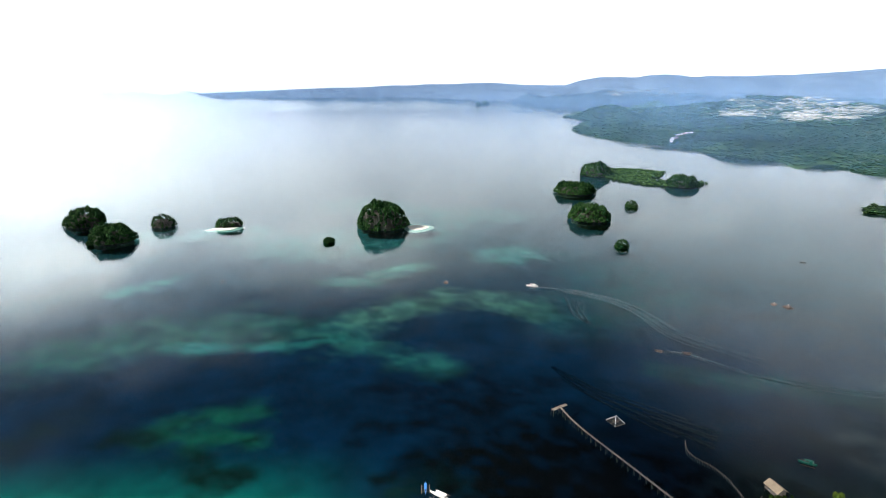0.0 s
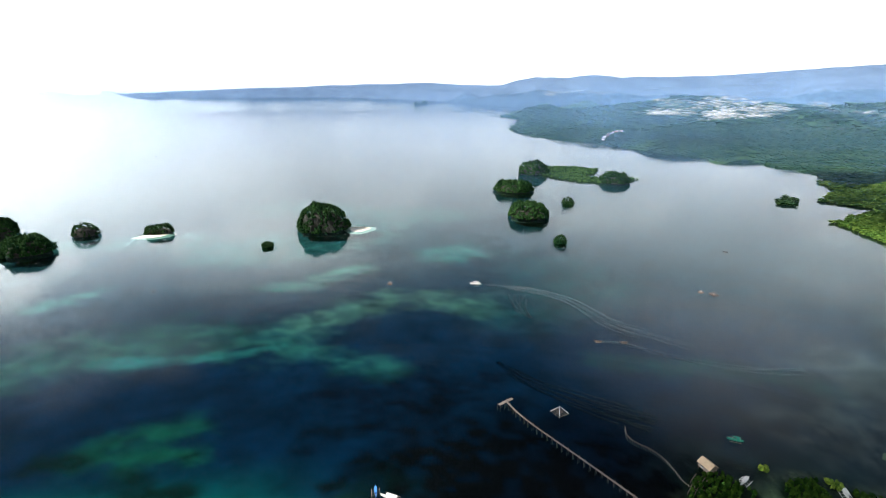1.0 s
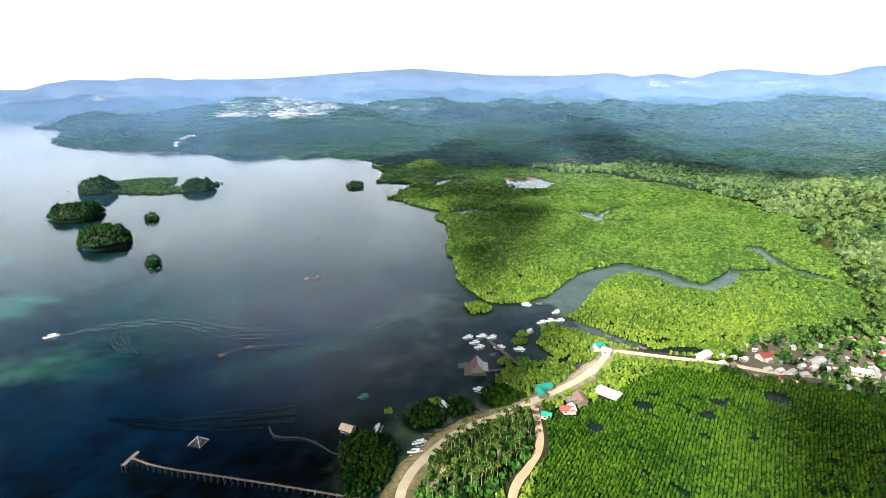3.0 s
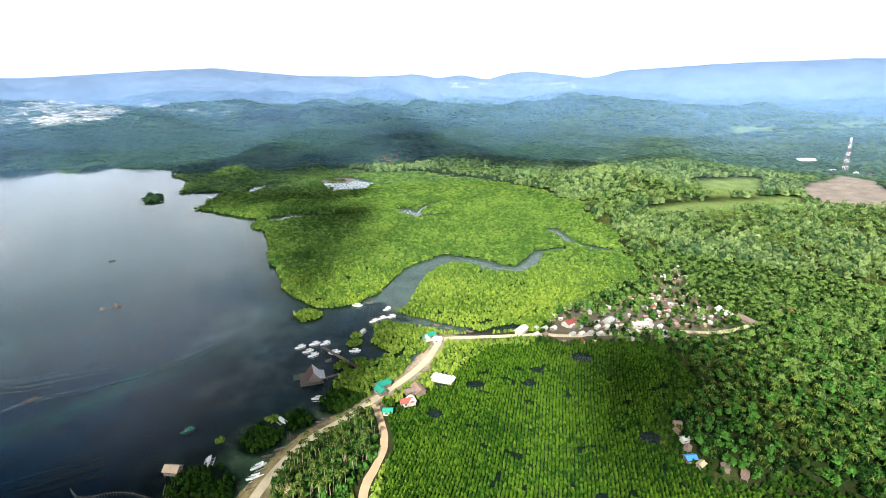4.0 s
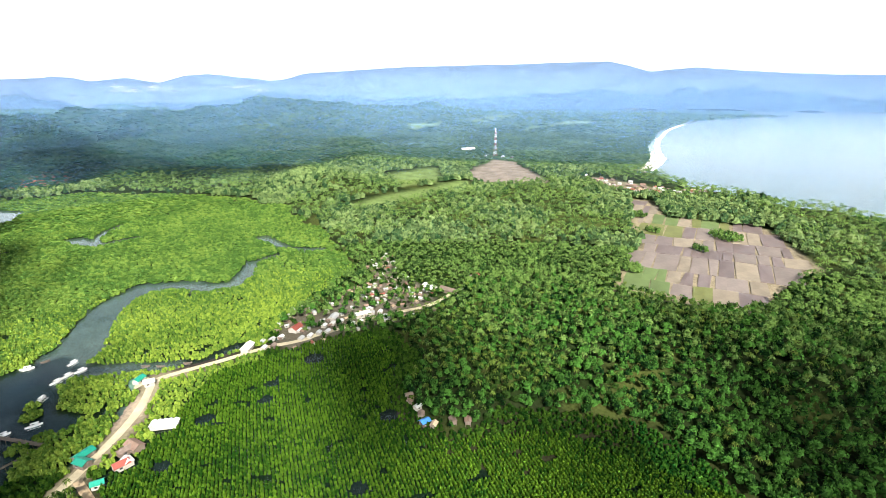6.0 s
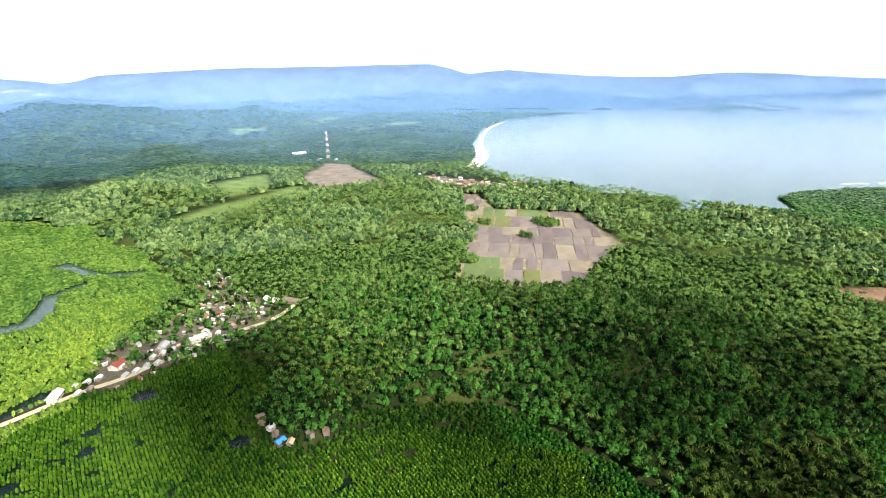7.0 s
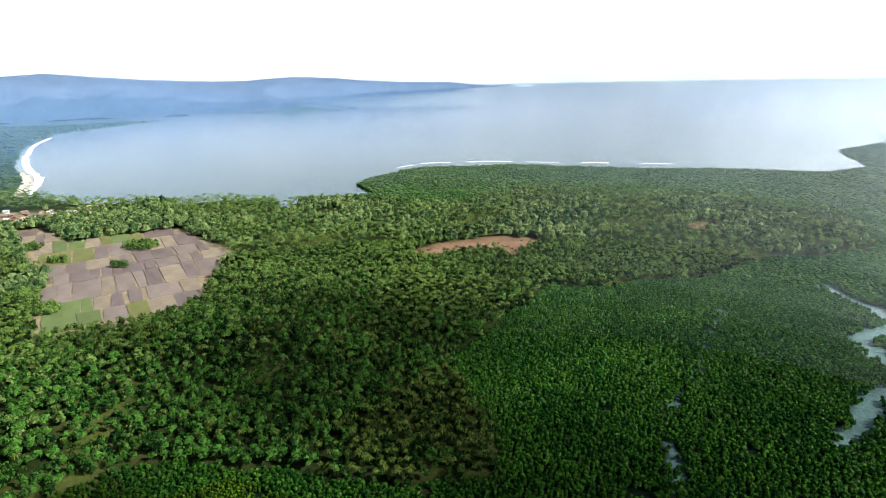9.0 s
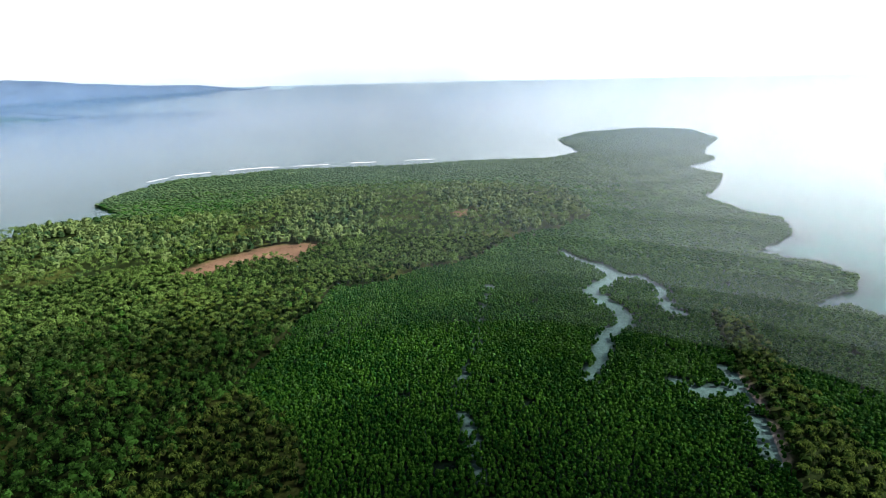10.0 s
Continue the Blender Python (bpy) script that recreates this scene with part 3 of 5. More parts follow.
REEFS = [  # half width, colour, strength, line: banks and coral that show through the water, plus painted reflection and shade
    (30, (0.11, 0.32, 0.26), 0.9, [(-249, 309), (-228, 318), (-203, 335), (-161, 350), (-111, 348), (-70, 342)]),
    (13, (0.07, 0.30, 0.26), 0.8, [(-80, 332), (-53, 319), (-30, 306), (-5, 296)]),
    (7, (0.08, 0.50, 0.46), 0.9, [(-185, 319), (-151, 319), (-112, 322), (-75, 332)]),
    (20, (0.26, 0.44, 0.33), 0.9, [(-60, 364), (-29, 392), (4, 408), (35, 402), (65, 384)]),
    (13, (0.20, 0.58, 0.48), 0.9, [(-105, 445), (-72, 444), (-62, 462), (-28, 490)]),
    (12, (0.20, 0.66, 0.58), 0.8, [(-275, 417), (-262, 432), (-250, 448)]),
    (28, (0.16, 0.58, 0.50), 1.0, [(58, 525), (70, 527)]),
    (60, (0.20, 0.56, 0.52), 0.8, [(-150, 560), (-77, 585), (-30, 620)]),
    (26, (0.34, 0.80, 0.70), 0.8, [(-340, 590), (-290, 604), (-225, 602)]),
    (55, (0.20, 0.48, 0.45), 0.7, [(-130, 760), (-40, 700), (60, 690)]),
    (14, (0.02, 0.20, 0.13), 1.0, [(-146, 228), (-136, 235), (-119, 241), (-105, 245)]),
    (11, (0.02, 0.22, 0.14), 1.0, [(-125, 222), (-112, 224), (-100, 226)]),
    (8, (0.004, 0.035, 0.022), 1.0, [(-167, 223), (-159, 226), (-148, 223)]),
    (7, (0.004, 0.035, 0.022), 1.0, [(-126, 213), (-113, 209), (-107, 199), (-95, 198)]),
    (8, (0.004, 0.040, 0.024), 1.0, [(-114, 205), (-107, 192)]),
    (3.5, (0.004, 0.035, 0.022), 0.9, [(-101, 221), (-96, 225)]),
    (4, (0.004, 0.035, 0.030), 0.9, [(-187, 180), (-183, 180)]),
    (3, (0.004, 0.035, 0.030), 0.9, [(-171, 181), (-169, 180)]),
    (4, (0.004, 0.035, 0.030), 0.9, [(-159, 178), (-152, 181)]),
    (12, (0.002, 0.030, 0.040), 0.8, [(-215, 219), (-209, 231), (-198, 238)]),
    (7, (0.001, 0.008, 0.016), 0.9, [(-47, 223), (-41, 234), (-34, 238)]),
    (6, (0.001, 0.008, 0.016), 0.9, [(-26, 232), (-17, 234)]),
    (5, (0.001, 0.014, 0.022), 0.9, [(-76, 224), (-69, 220)]),
    (12, (0.001, 0.016, 0.040), 0.6, [(-93, 255), (-68, 255)]),
    (22, (0.001, 0.006, 0.020), 0.85, [(-25, 265), (2, 264), (35, 256), (60, 268)]),
    (12, (0.010, 0.060, 0.030), 0.8, [(-22, 187), (-8, 192), (4, 190)]),
    (7, (0.001, 0.008, 0.008), 0.9, [(-30, 192), (-20, 205), (-3, 212)]),
    # near-black patch: shade on the water put in as bed colour
    (52, (0.0005, 0.001, 0.001), 1.3, [(36, 200), (75, 175), (95, 150), (60, 120)]),
    (50, (0.06, 0.22, 0.22), 0.7, [(110, 380), (170, 420), (150, 470)]),
    # grey patch: reflected sky put in as bed colour
    (40, (0.26, 0.27, 0.28), 0.8, [(215, 190), (245, 212), (268, 240)]),
    (22, (0.85, 0.70, 0.34), 1.0, [(125, 128), (148, 143), (170, 143), (192, 136)]),
    (12, (0.02, 0.16, 0.15), 0.7, [(130, 285), (190, 265), (240, 240)]),
]


def cover(x, y, z):
    """Colour of the bare ground: soil, grass, sand, coral, silty bed, with painted haze, reflection and shade."""
    r = np.hypot(x, y)
    d = land_signed(x, y)
    c = np.zeros((*x.shape, 3))
    # sea bed, deep in the western bay
    warp = (fbm(x, y, 40, 55, 5) - 0.5) * 44
    c[:] = (0.0003, 0.038, 0.108)
    # paler shallows further out, with sky reflection put into the colour
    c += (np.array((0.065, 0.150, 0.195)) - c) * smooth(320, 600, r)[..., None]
    # pale sand shelving up to the south-west
    shelf = smooth(228, 168, y - 0.06 * x) * smooth(-15, -110, x)
    c += (np.array((0.002, 0.42, 0.32)) - c) * (shelf * (0.8 + 0.4 * fbm(x, y, 30, 57, 3)))[..., None]
    near = smooth(34, 0, -d)
    c += (np.array((0.12, 0.14, 0.10)) - c) * (near * 0.7)[..., None]
    streak = (fbm(x + 0.5 * y, y * 2.2, 16, 92, 4) - 0.5) * 34
    speck = smooth(0.30, 0.70, fbm(x, y * 1.6, 8, 91, 4))
    for hw, col, s, pts in REEFS:
        dd = line_dist(pts, x, y) + (warp * 0.55 + streak) * min(1, hw / 22)
        w = np.minimum(1, smooth(hw * 1.45, hw * 0.25, dd) * s * (0.42 + 0.58 * speck))
        c += (np.array(col) - c) * w[..., None]
    # dark of each island's reflection put into the bed colour around it
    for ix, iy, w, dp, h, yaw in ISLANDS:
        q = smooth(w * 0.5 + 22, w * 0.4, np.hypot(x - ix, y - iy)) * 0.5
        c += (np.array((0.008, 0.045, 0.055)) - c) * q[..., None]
    # silty eastern bay, paler towards its shore
    east = smooth(-200, 300, x - 0.25 * y - 120) * (y < -200) + (y < -900) * 1.0
    east = np.clip(east, 0, 1) * (d < 0)
    c += (np.array((0.48, 0.58, 0.64)) - c) * (east * 0.95)[..., None]
    c *= 0.36      # light lost in the water, put into the bed colour
    # land
    dry = dry_weight(x, y)
    low = np.array((0.030, 0.032, 0.016))
    # forest floor, with shade under the trees put into the colour
    high = np.array((0.020, 0.034, 0.010))
    land = low + (high - low) * dry[..., None]
    yellow = smooth(0.5, 0.7, fbm(x, y, 35, 61, 3)) * dry * (r < 900)
    land += (np.array((0.085, 0.105, 0.026)) - land) * (yellow * 0.7)[..., None]
    # land turns bluer with distance: haze put into the cover colour
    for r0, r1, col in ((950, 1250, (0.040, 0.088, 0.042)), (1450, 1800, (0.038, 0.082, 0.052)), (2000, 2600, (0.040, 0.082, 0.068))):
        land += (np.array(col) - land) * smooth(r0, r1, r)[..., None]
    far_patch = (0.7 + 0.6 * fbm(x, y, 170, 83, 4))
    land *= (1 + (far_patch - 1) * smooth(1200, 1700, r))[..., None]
    # creek beds paled: missing sky reflection put into their colour
    creek_bed = smooth(6.0, 1.0, creek_gap(x, y)) * (1 - dry)
    bed = np.where((y < -150)[..., None], np.array((0.50, 0.40, 0.38)), np.where(((x < 335) & (y < 108))[..., None], np.array((0.045, 0.038, 0.034)), np.array((0.24, 0.18, 0.15))))
    land += (bed - land) * creek_bed[..., None]
    for p in MEADOWS:
        land += (np.array((0.150, 0.215, 0.070)) - land) * 0.8 * smooth(-18, 4, signed(p, x, y) + warp * 0.4)[..., None]
    for p, col in ((FIELD, (0.26, 0.22, 0.15)), (FIELD_T, (0.21, 0.18, 0.15)), (MUD, (0.20, 0.125, 0.085)), (MUD_2, (0.18, 0.11, 0.07)),
                   (VILLAGE, (0.11, 0.10, 0.075)), (HAMLET_E, (0.2, 0.18, 0.12))):
        land += (np.array(col) - land) * smooth(-4, 4, signed(p, x, y) + warp * 0.15)[..., None]
    sand = smooth(22, 9, line_dist([(899, -537), (1256, -763), (1665, -1047), (2011, -1382), (2137, -1807)], x, y))
    land += (np.array((0.62, 0.56, 0.46)) - land) * sand[..., None]
    yard = smooth(10, 3, line_dist(ROAD, x, y)) * (x < 300) * 0.5
    land += (np.array((0.45, 0.39, 0.27)) - land) * yard[..., None]
    scar = smooth(45, 10, line_dist([(954, 528), (1011, 513)], x, y))
    land += (np.array((0.26, 0.11, 0.07)) - land) * scar[..., None]
    w = smooth(-2.5, 1.0, d)
    return c + (land - c) * w[..., None]


def build_ground():
    az = np.linspace(0, 2 * np.pi, 640, endpoint=False)
    rs = np.concatenate([[0.02, 50, 100, 130], np.geomspace(150, 3320, 205), np.linspace(3420, 4890, 14)])
    x, y = polar(rs, az)
    z = height(x, y)
    v = np.stack([x, y, z], -1).reshape(-1, 3)
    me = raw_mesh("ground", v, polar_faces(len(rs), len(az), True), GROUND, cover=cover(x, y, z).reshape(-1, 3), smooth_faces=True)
    me.materials.append(FAR_LAND)
    ring = np.repeat(rs[:-1] > 1690, len(az)).astype(np.int32)      # wooded far country
    me.materials.append(SEA_BED)
    wet = (z[:-1] < -0.45).ravel() & (ring == 0)
    me.polygons.foreach_set("material_index", np.where(wet, 2, ring).astype(np.int32))
    tagged(new("ground", me), "green coastal land running under water as sea bed", "ground", kind="structure")


def build_far():
    """Far ranges in two steps of distance, out to the skyline."""
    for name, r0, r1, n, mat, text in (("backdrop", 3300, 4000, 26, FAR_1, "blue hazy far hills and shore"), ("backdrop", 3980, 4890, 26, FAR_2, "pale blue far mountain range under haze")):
        az = np.radians(np.linspace(30, -190, 1000))
        rs = np.linspace(r0, r1, n)
        x, y = polar(rs, az)
        r = np.hypot(x, y)
        d = signed(MAIN, x, y) + (fbm(x, y, 250, 13, 3) - 0.5) * 120
        el = np.interp(-np.degrees(az), -np.array(SKY_AZ), SKY_EL)[None, :]
        top = 160 + r * np.tan(np.radians(el))
        p = smooth(3500, 4780, r)
        z = rise(r) + (top - rise(r)) * p ** 1.4 + (fbm(x, y, 500, 31, 4) - 0.42) * 150 * smooth(3350, 3800, r) * (1 - smooth(4300, 4800, r))
        z += (fbm(x, y, 170, 32, 4) - 0.5) * 60 * (1 - 0.75 * p)
        shore = smooth(0, 160, d)
        z = np.where(d < 0, rise(r) - 30, rise(r) + 1 + (z - rise(r) - 1) * shore)
        v = np.stack([x, y, z], -1).reshape(-1, 3)
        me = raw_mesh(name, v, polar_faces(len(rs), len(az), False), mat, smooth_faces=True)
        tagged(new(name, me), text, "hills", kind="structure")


def build_water():
    az = np.linspace(0, 2 * np.pi, 360, endpoint=False)
    rs = np.concatenate([[0.02, 100, 300, 700, 1500, 2500], np.linspace(3300, 4890, 24)])
    x, y = polar(rs, az)
    v = np.stack([x, y, rise(np.hypot(x, y))], -1).reshape(-1, 3)
    me = raw_mesh("water", v, polar_faces(len(rs), len(az), True), WATER, smooth_faces=True)
    me.materials.append(OPEN_WATER)
    me.polygons.foreach_set("material_index", np.repeat(rs[:-1] > 1400, len(az)).astype(np.int32))
    tagged(new("water", me), "calm clear tropical sea over reefs, blue and teal", "water", kind="structure")


build_ground()
build_far()
build_water()


# ---- vegetation ----
rng = np.random.default_rng(7)


def dome(n, rings, jit, squash=1.0, base=0.15):
    """A lumpy crown: rings of n points and a top."""
    v, f = [], []
    for k in range(rings):
        t = k / rings
        rad, z = math.cos(t * 1.35), base + (1 - base) * math.sin(t * 1.57)
        if k == 0:
            rad *= 0.82
        for j in range(n):
            a = 2 * math.pi * (j + 0.5 * (k % 2)) / n
            q = 1 + rng.uniform(-jit, jit)
            v.append((rad * q * math.cos(a), rad * q * math.sin(a), (z + rng.uniform(-jit, jit) * 0.3) * squash))
    v.append((rng.uniform(-.1, .1), rng.uniform(-.1, .1), squash))
    for k in range(rings - 1):
        for j in range(n):
            a, b = k * n + j, k * n + (j + 1) % n
            f += [(a, b, b + n), (a, b + n, a + n)]
    for j in range(n):
        f.append(((rings - 1) * n + j, (rings - 1) * n + (j + 1) % n, len(v) - 1))
    return np.array(v), np.array(f)


def merge(parts):
    v, f, o = [], [], 0
    for a, b in parts:
        v.append(a)
        f.append(b + o)
        o += len(a)
    return np.concatenate(v), np.concatenate(f)


def leaves(n, size, squash=1.0, base=0.2):
    """Loose leaf sprays on the outside of a crown."""
    v, f = [], []
    for k in range(n):
        a, t = rng.uniform(0, 2 * math.pi), rng.uniform(0, 1) ** 0.8
        c = np.array((math.cos(a) * math.cos(t * 1.45), math.sin(a) * math.cos(t * 1.45), (base + (1 - base) * math.sin(t * 1.57)) * squash)) * rng.uniform(0.9, 1.12)
        nrm = np.array((math.cos(a) * math.cos(t), math.sin(a) * math.cos(t), 0.5 + math.sin(t))) + rng.normal(0, 0.45, 3)
        nrm /= np.linalg.norm(nrm)
        u = np.cross(nrm, rng.normal(0, 1, 3))
        u /= np.linalg.norm(u)
        w = np.cross(nrm, u)
        s = size * rng.uniform(0.6, 1.3)
        o = len(v)
        v += [c + u * s, c - u * s * 0.5 + w * s * 0.7, c - u * s * 0.6 - w * s * 0.6]
        f.append((o, o + 1, o + 2))
    return np.array(v), np.array(f)


def palm_head(fronds=13, droop=0.55):
    """A coconut crown of unit radius round the top of its trunk."""
    v, f = [], []
    for k in range(fronds):
        a = 2 * math.pi * k / fronds + rng.uniform(-.2, .2)
        lift = rng.uniform(-0.15, 0.75)
        d = np.array((math.cos(a), math.sin(a), 0))
        s = np.array((-math.sin(a), math.cos(a), 0))
        length = rng.uniform(0.85, 1.12)
        mid = d * 0.5 * length * math.cos(lift * 0.6) + np.array((0, 0, 0.42 * lift))
        tip = d * length * (0.95 - 0.15 * abs(lift)) + np.array((0, 0, 0.55 * lift - droop))
        w = 0.13
        o = len(v)
        v += [d * 0.04 + s * 0.03, d * 0.04 - s * 0.03, mid + s * w - [0, 0, 0.05], mid + np.array((0, 0, 0.05)), mid - s * w - [0, 0, 0.05], tip]
        f += [(o, o + 3, o + 2), (o + 1, o + 4, o + 3), (o + 2, o + 3, o + 5), (o + 3, o + 4, o + 5)]
    return np.array(v), np.array(f)


def lobes(n, sides):
    out = []
    for k in range(n):
        a, q = rng.uniform(0, 6.28), rng.uniform(0.25, 0.62) if k else 0.0
        v, f = dome(sides, 2, 0.2, 0.8)
        s = rng.uniform(0.42, 0.62) if k else 0.72
        out.append((v * s + [q * math.cos(a), q * math.sin(a), rng.uniform(0.05, 0.4) if k else 0.32], f))
    return merge(out)


T_MANG = [merge([dome(4, 2, 0.3), leaves(4, 0.5)]) for _ in range(9)]
T_MANG_FAR = [merge([dome(4, 2, 0.28), leaves(4, 0.5)]) for _ in range(6)]
T_ROW = [merge([dome(4, 2, 0.22, 1.2), leaves(3, 0.5, 1.2)]) for _ in range(8)]
T_WOOD = [merge([lobes(4, 4), leaves(26, 0.24)]) for _ in range(9)]
T_WOOD_FAR = [merge([lobes(3, 5), leaves(8, 0.34)]) for _ in range(6)]
T_PALM = [palm_head(int(rng.integers(10, 13))) for _ in range(7)]
T_PALM_FAR = [palm_head(8) for _ in range(5)]
T_WOOD_MID = [merge([dome(5, 2, 0.32), leaves(9, 0.42)]) for _ in range(8)]
T_FAR = [dome(4, 2, 0.35) for _ in range(8)]


def grid(x0, x1, y0, y1, s, jitter=0.42, turn=0.0):
    gx, gy = np.meshgrid(np.arange(x0, x1, s), np.arange(y0, y1, s), indexing="ij")
    gx, gy = gx.ravel().astype(float), gy.ravel().astype(float)
    gx += rng.uniform(-jitter, jitter, gx.shape) * s
    gy += rng.uniform(-jitter, jitter, gy.shape) * s
    if turn:
        c, q = math.cos(turn), math.sin(turn)
        gx, gy = gx * c - gy * q, gx * q + gy * c
    return gx, gy


def crowns(name, temps, x, y, z, radius, tall, mat, tint=None):
    """One crown per place, joined into a single mesh."""
    n = len(x)
    pick = rng.integers(0, len(temps), n)
    yaw = rng.uniform(0, 2 * np.pi, n)
    tint = rng.uniform(0, 0.8, n) if tint is None else tint
    radius, tall = np.broadcast_to(radius, n), np.broadcast_to(tall, n)
    V, F, TT, o = [], [], [], 0
    for k, (tv, tf) in enumerate(temps):
        i = np.nonzero(pick == k)[0]
        if not len(i):
            continue
        c, s = np.cos(yaw[i])[:, None], np.sin(yaw[i])[:, None]
        rr = radius[i][:, None]
        vx = (tv[None, :, 0] * c - tv[None, :, 1] * s) * rr + x[i][:, None]
        vy = (tv[None, :, 0] * s + tv[None, :, 1] * c) * rr + y[i][:, None]
        vz = tv[None, :, 2] * tall[i][:, None] + z[i][:, None]
        V.append(np.stack([vx, vy, vz], -1).reshape(-1, 3))
        F.append((tf[None] + (np.arange(len(i)) * len(tv))[:, None, None] + o).reshape(-1, 3))
        TT.append(np.repeat(tint[i], len(tv)))
        o += len(i) * len(tv)
    return raw_mesh(name, np.concatenate(V), np.concatenate(F), mat, tint=np.concatenate(TT))


def plant(name, temps, x, y, z, radius, tall, mat, label, category):
    if len(x):
        tagged(new(name, crowns(name, temps, x, y, z, radius, tall, mat)), label, category, kind="stuff")


def in_sight(x, y):
    a = np.degrees(np.arctan2(-x, y))
    return ~((a > 46) & (a < 128))


# cleared yards: x, y, radius
YARDS = [(229, 107, 5.5), (217, 106, 5), (206, 112, 4), (223, 125, 7), (244, 98, 7), (262, 117, 6), (290, 122, 9), (252, 113, 5), (239, 114, 4), (296, 108, 6)]


def bare(x, y):
    """Places that no tree stands on."""
    wob = (fbm(x, y, 18, 71, 2) - 0.5) * 8
    b = (road_dist(x, y) < 1.2) | (creek_gap(x, y) < 0.8)
    b &= ~((signed(POND_W, x, y) > -3) & (vnoise(x, y, 15, 133) > 0.82))      # trees standing in the pond
    for yx, yy, yr in YARDS:
        b |= np.hypot(x - yx, y - yy) + wob * 0.3 < yr
    for p in (FIELD, FIELD_T, MUD, MUD_2):
        b |= signed(p, x, y) + wob > 0
    for p in MEADOWS:
        b |= (signed(p, x, y) + wob > -14) & (vnoise(x, y, 30, 72) > 0.22)
    return b


PLANTED = [(140, 84), (172, 94), (200, 108), (228, 100), (292, 84), (322, 20), (322, -8), (290, -20), (245, -10), (222, -22), (205, -35), (200, -90), (150, -140), (60, -140), (60, 60)]


def grow():
    # near tidal mangrove, wild
    x, y = grid(-520, 700, -520, 520, 1.95)
    keep = (np.hypot(x, y) < 470) & (np.hypot(x, y) > 60) & in_sight(x, y)
    x, y = x[keep], y[keep]
    d, dry = land_signed(x, y), dry_weight(x, y)
    rows = signed(PLANTED, x, y) > -1
    keep = (d > 1.2) & (dry < 0.5) & ~bare(x, y) & ~rows & (signed(VILLAGE, x, y) < 0)
    keep &= vnoise(x, y, 7, 101) > 0.10
    keep &= ~((y < -150) & (creek_gap(x, y) < 5) & (vnoise(x, y, 4, 104) < 0.42))      # broken trees along the southern creeks
    x, y, d = x[keep], y[keep], d[keep]
    s = rng.uniform(0.8, 1.25, len(x)) * (0.85 + 0.4 * vnoise(x, y, 40, 102))
    south = y < -95 - 0.15 * x
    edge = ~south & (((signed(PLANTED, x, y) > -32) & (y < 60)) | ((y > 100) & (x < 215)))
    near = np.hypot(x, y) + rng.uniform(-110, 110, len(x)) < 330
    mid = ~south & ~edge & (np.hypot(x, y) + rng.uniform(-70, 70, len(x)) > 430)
    foot = np.maximum(0.2, height(x, y) + 0.1)
    for sel, mat, text in ((edge, LEAF_EDGE, "shaded dark green mangrove thicket round the planted rows"), (mid, LEAF_MANGROVE_MID, "dense green mangrove thicket back from the creek"), (~south & ~edge & ~mid, LEAF_MANGROVE, "dense bright green mangrove thicket standing in tidal water"), (south & near, LEAF_MANGROVE_SOUTH, "dense shaded green mangrove forest on tidal mud"),
                           (south & ~near, LEAF_MANGROVE_CAPE, "hazy grey-green mangrove forest on tidal mud")):
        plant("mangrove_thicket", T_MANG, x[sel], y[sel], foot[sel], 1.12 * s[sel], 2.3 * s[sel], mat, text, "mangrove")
    # planted mangrove in rows
    u, v = np.meshgrid(np.arange(-300, 420, 1.25), np.arange(-300, 300, 1.62), indexing="ij")
    u, v = u.ravel() + rng.uniform(-.5, .5, u.size), v.ravel() + rng.uniform(-.2, .2, u.size) + 2.0 * np.sin(u.ravel() / 35)
    c, q = math.cos(0.12), math.sin(0.12)
    x, y = u * c - v * q, u * q + v * c
    keep = (signed(PLANTED, x, y) > -1)
    x, y = x[keep], y[keep]
    keep = (dry_weight(x, y) < 0.5) & ~bare(x, y) & (land_signed(x, y) > 1) & (vnoise(x, y, 6, 105) > 0.13)
    x, y = x[keep], y[keep]
    s = rng.uniform(0.8, 1.2, len(x))
    plant("planted_mangrove", T_ROW, x, y, np.maximum(0.2, height(x, y) + 0.1), 0.78 * s, 1.9 * s, LEAF_ROW, "young mangrove trees planted in close rows", "mangrove")
    # mangrove further off
    for r0, r1, sp, rad, tall in ((470, 760, 3.4, 2.1, 2.9), (760, 1700, 5.6, 3.4, 2.8)):
        x, y = grid(-900, 1100, -1650, 1150, sp)
        r = np.hypot(x, y)
        keep = (r >= r0) & (r < r1) & in_sight(x, y) & ((r < 1090) | (y < 0))
        x, y = x[keep], y[keep]
        keep = (land_signed(x, y) > 1.5) & (dry_weight(x, y) < 0.5) & ~bare(x, y)
        x, y = x[keep], y[keep]
        s = rng.uniform(0.8, 1.3, len(x)) * (0.85 + 0.4 * vnoise(x, y, 60, 103))
        south = y < -95 - 0.15 * x
        isle = ((y > 800) & (x < 450)) | (np.hypot(x - 557, y - 684) < 45)
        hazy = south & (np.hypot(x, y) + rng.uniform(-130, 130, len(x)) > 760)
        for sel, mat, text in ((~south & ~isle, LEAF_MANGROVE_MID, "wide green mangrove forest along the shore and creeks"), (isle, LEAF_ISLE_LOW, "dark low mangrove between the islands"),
                               (south & ~hazy, LEAF_MANGROVE_CAPE, "hazy grey-green mangrove flats"), (hazy, LEAF_SHORE_SOUTH, "hazy green mangrove flats out to the cape")):
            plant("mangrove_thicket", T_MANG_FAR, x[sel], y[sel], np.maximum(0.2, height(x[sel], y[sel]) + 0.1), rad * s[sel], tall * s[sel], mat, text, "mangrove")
    # forest and coconut, near
    x, y = grid(-420, 620, -620, 620, 4.0)
    r = np.hypot(x, y)
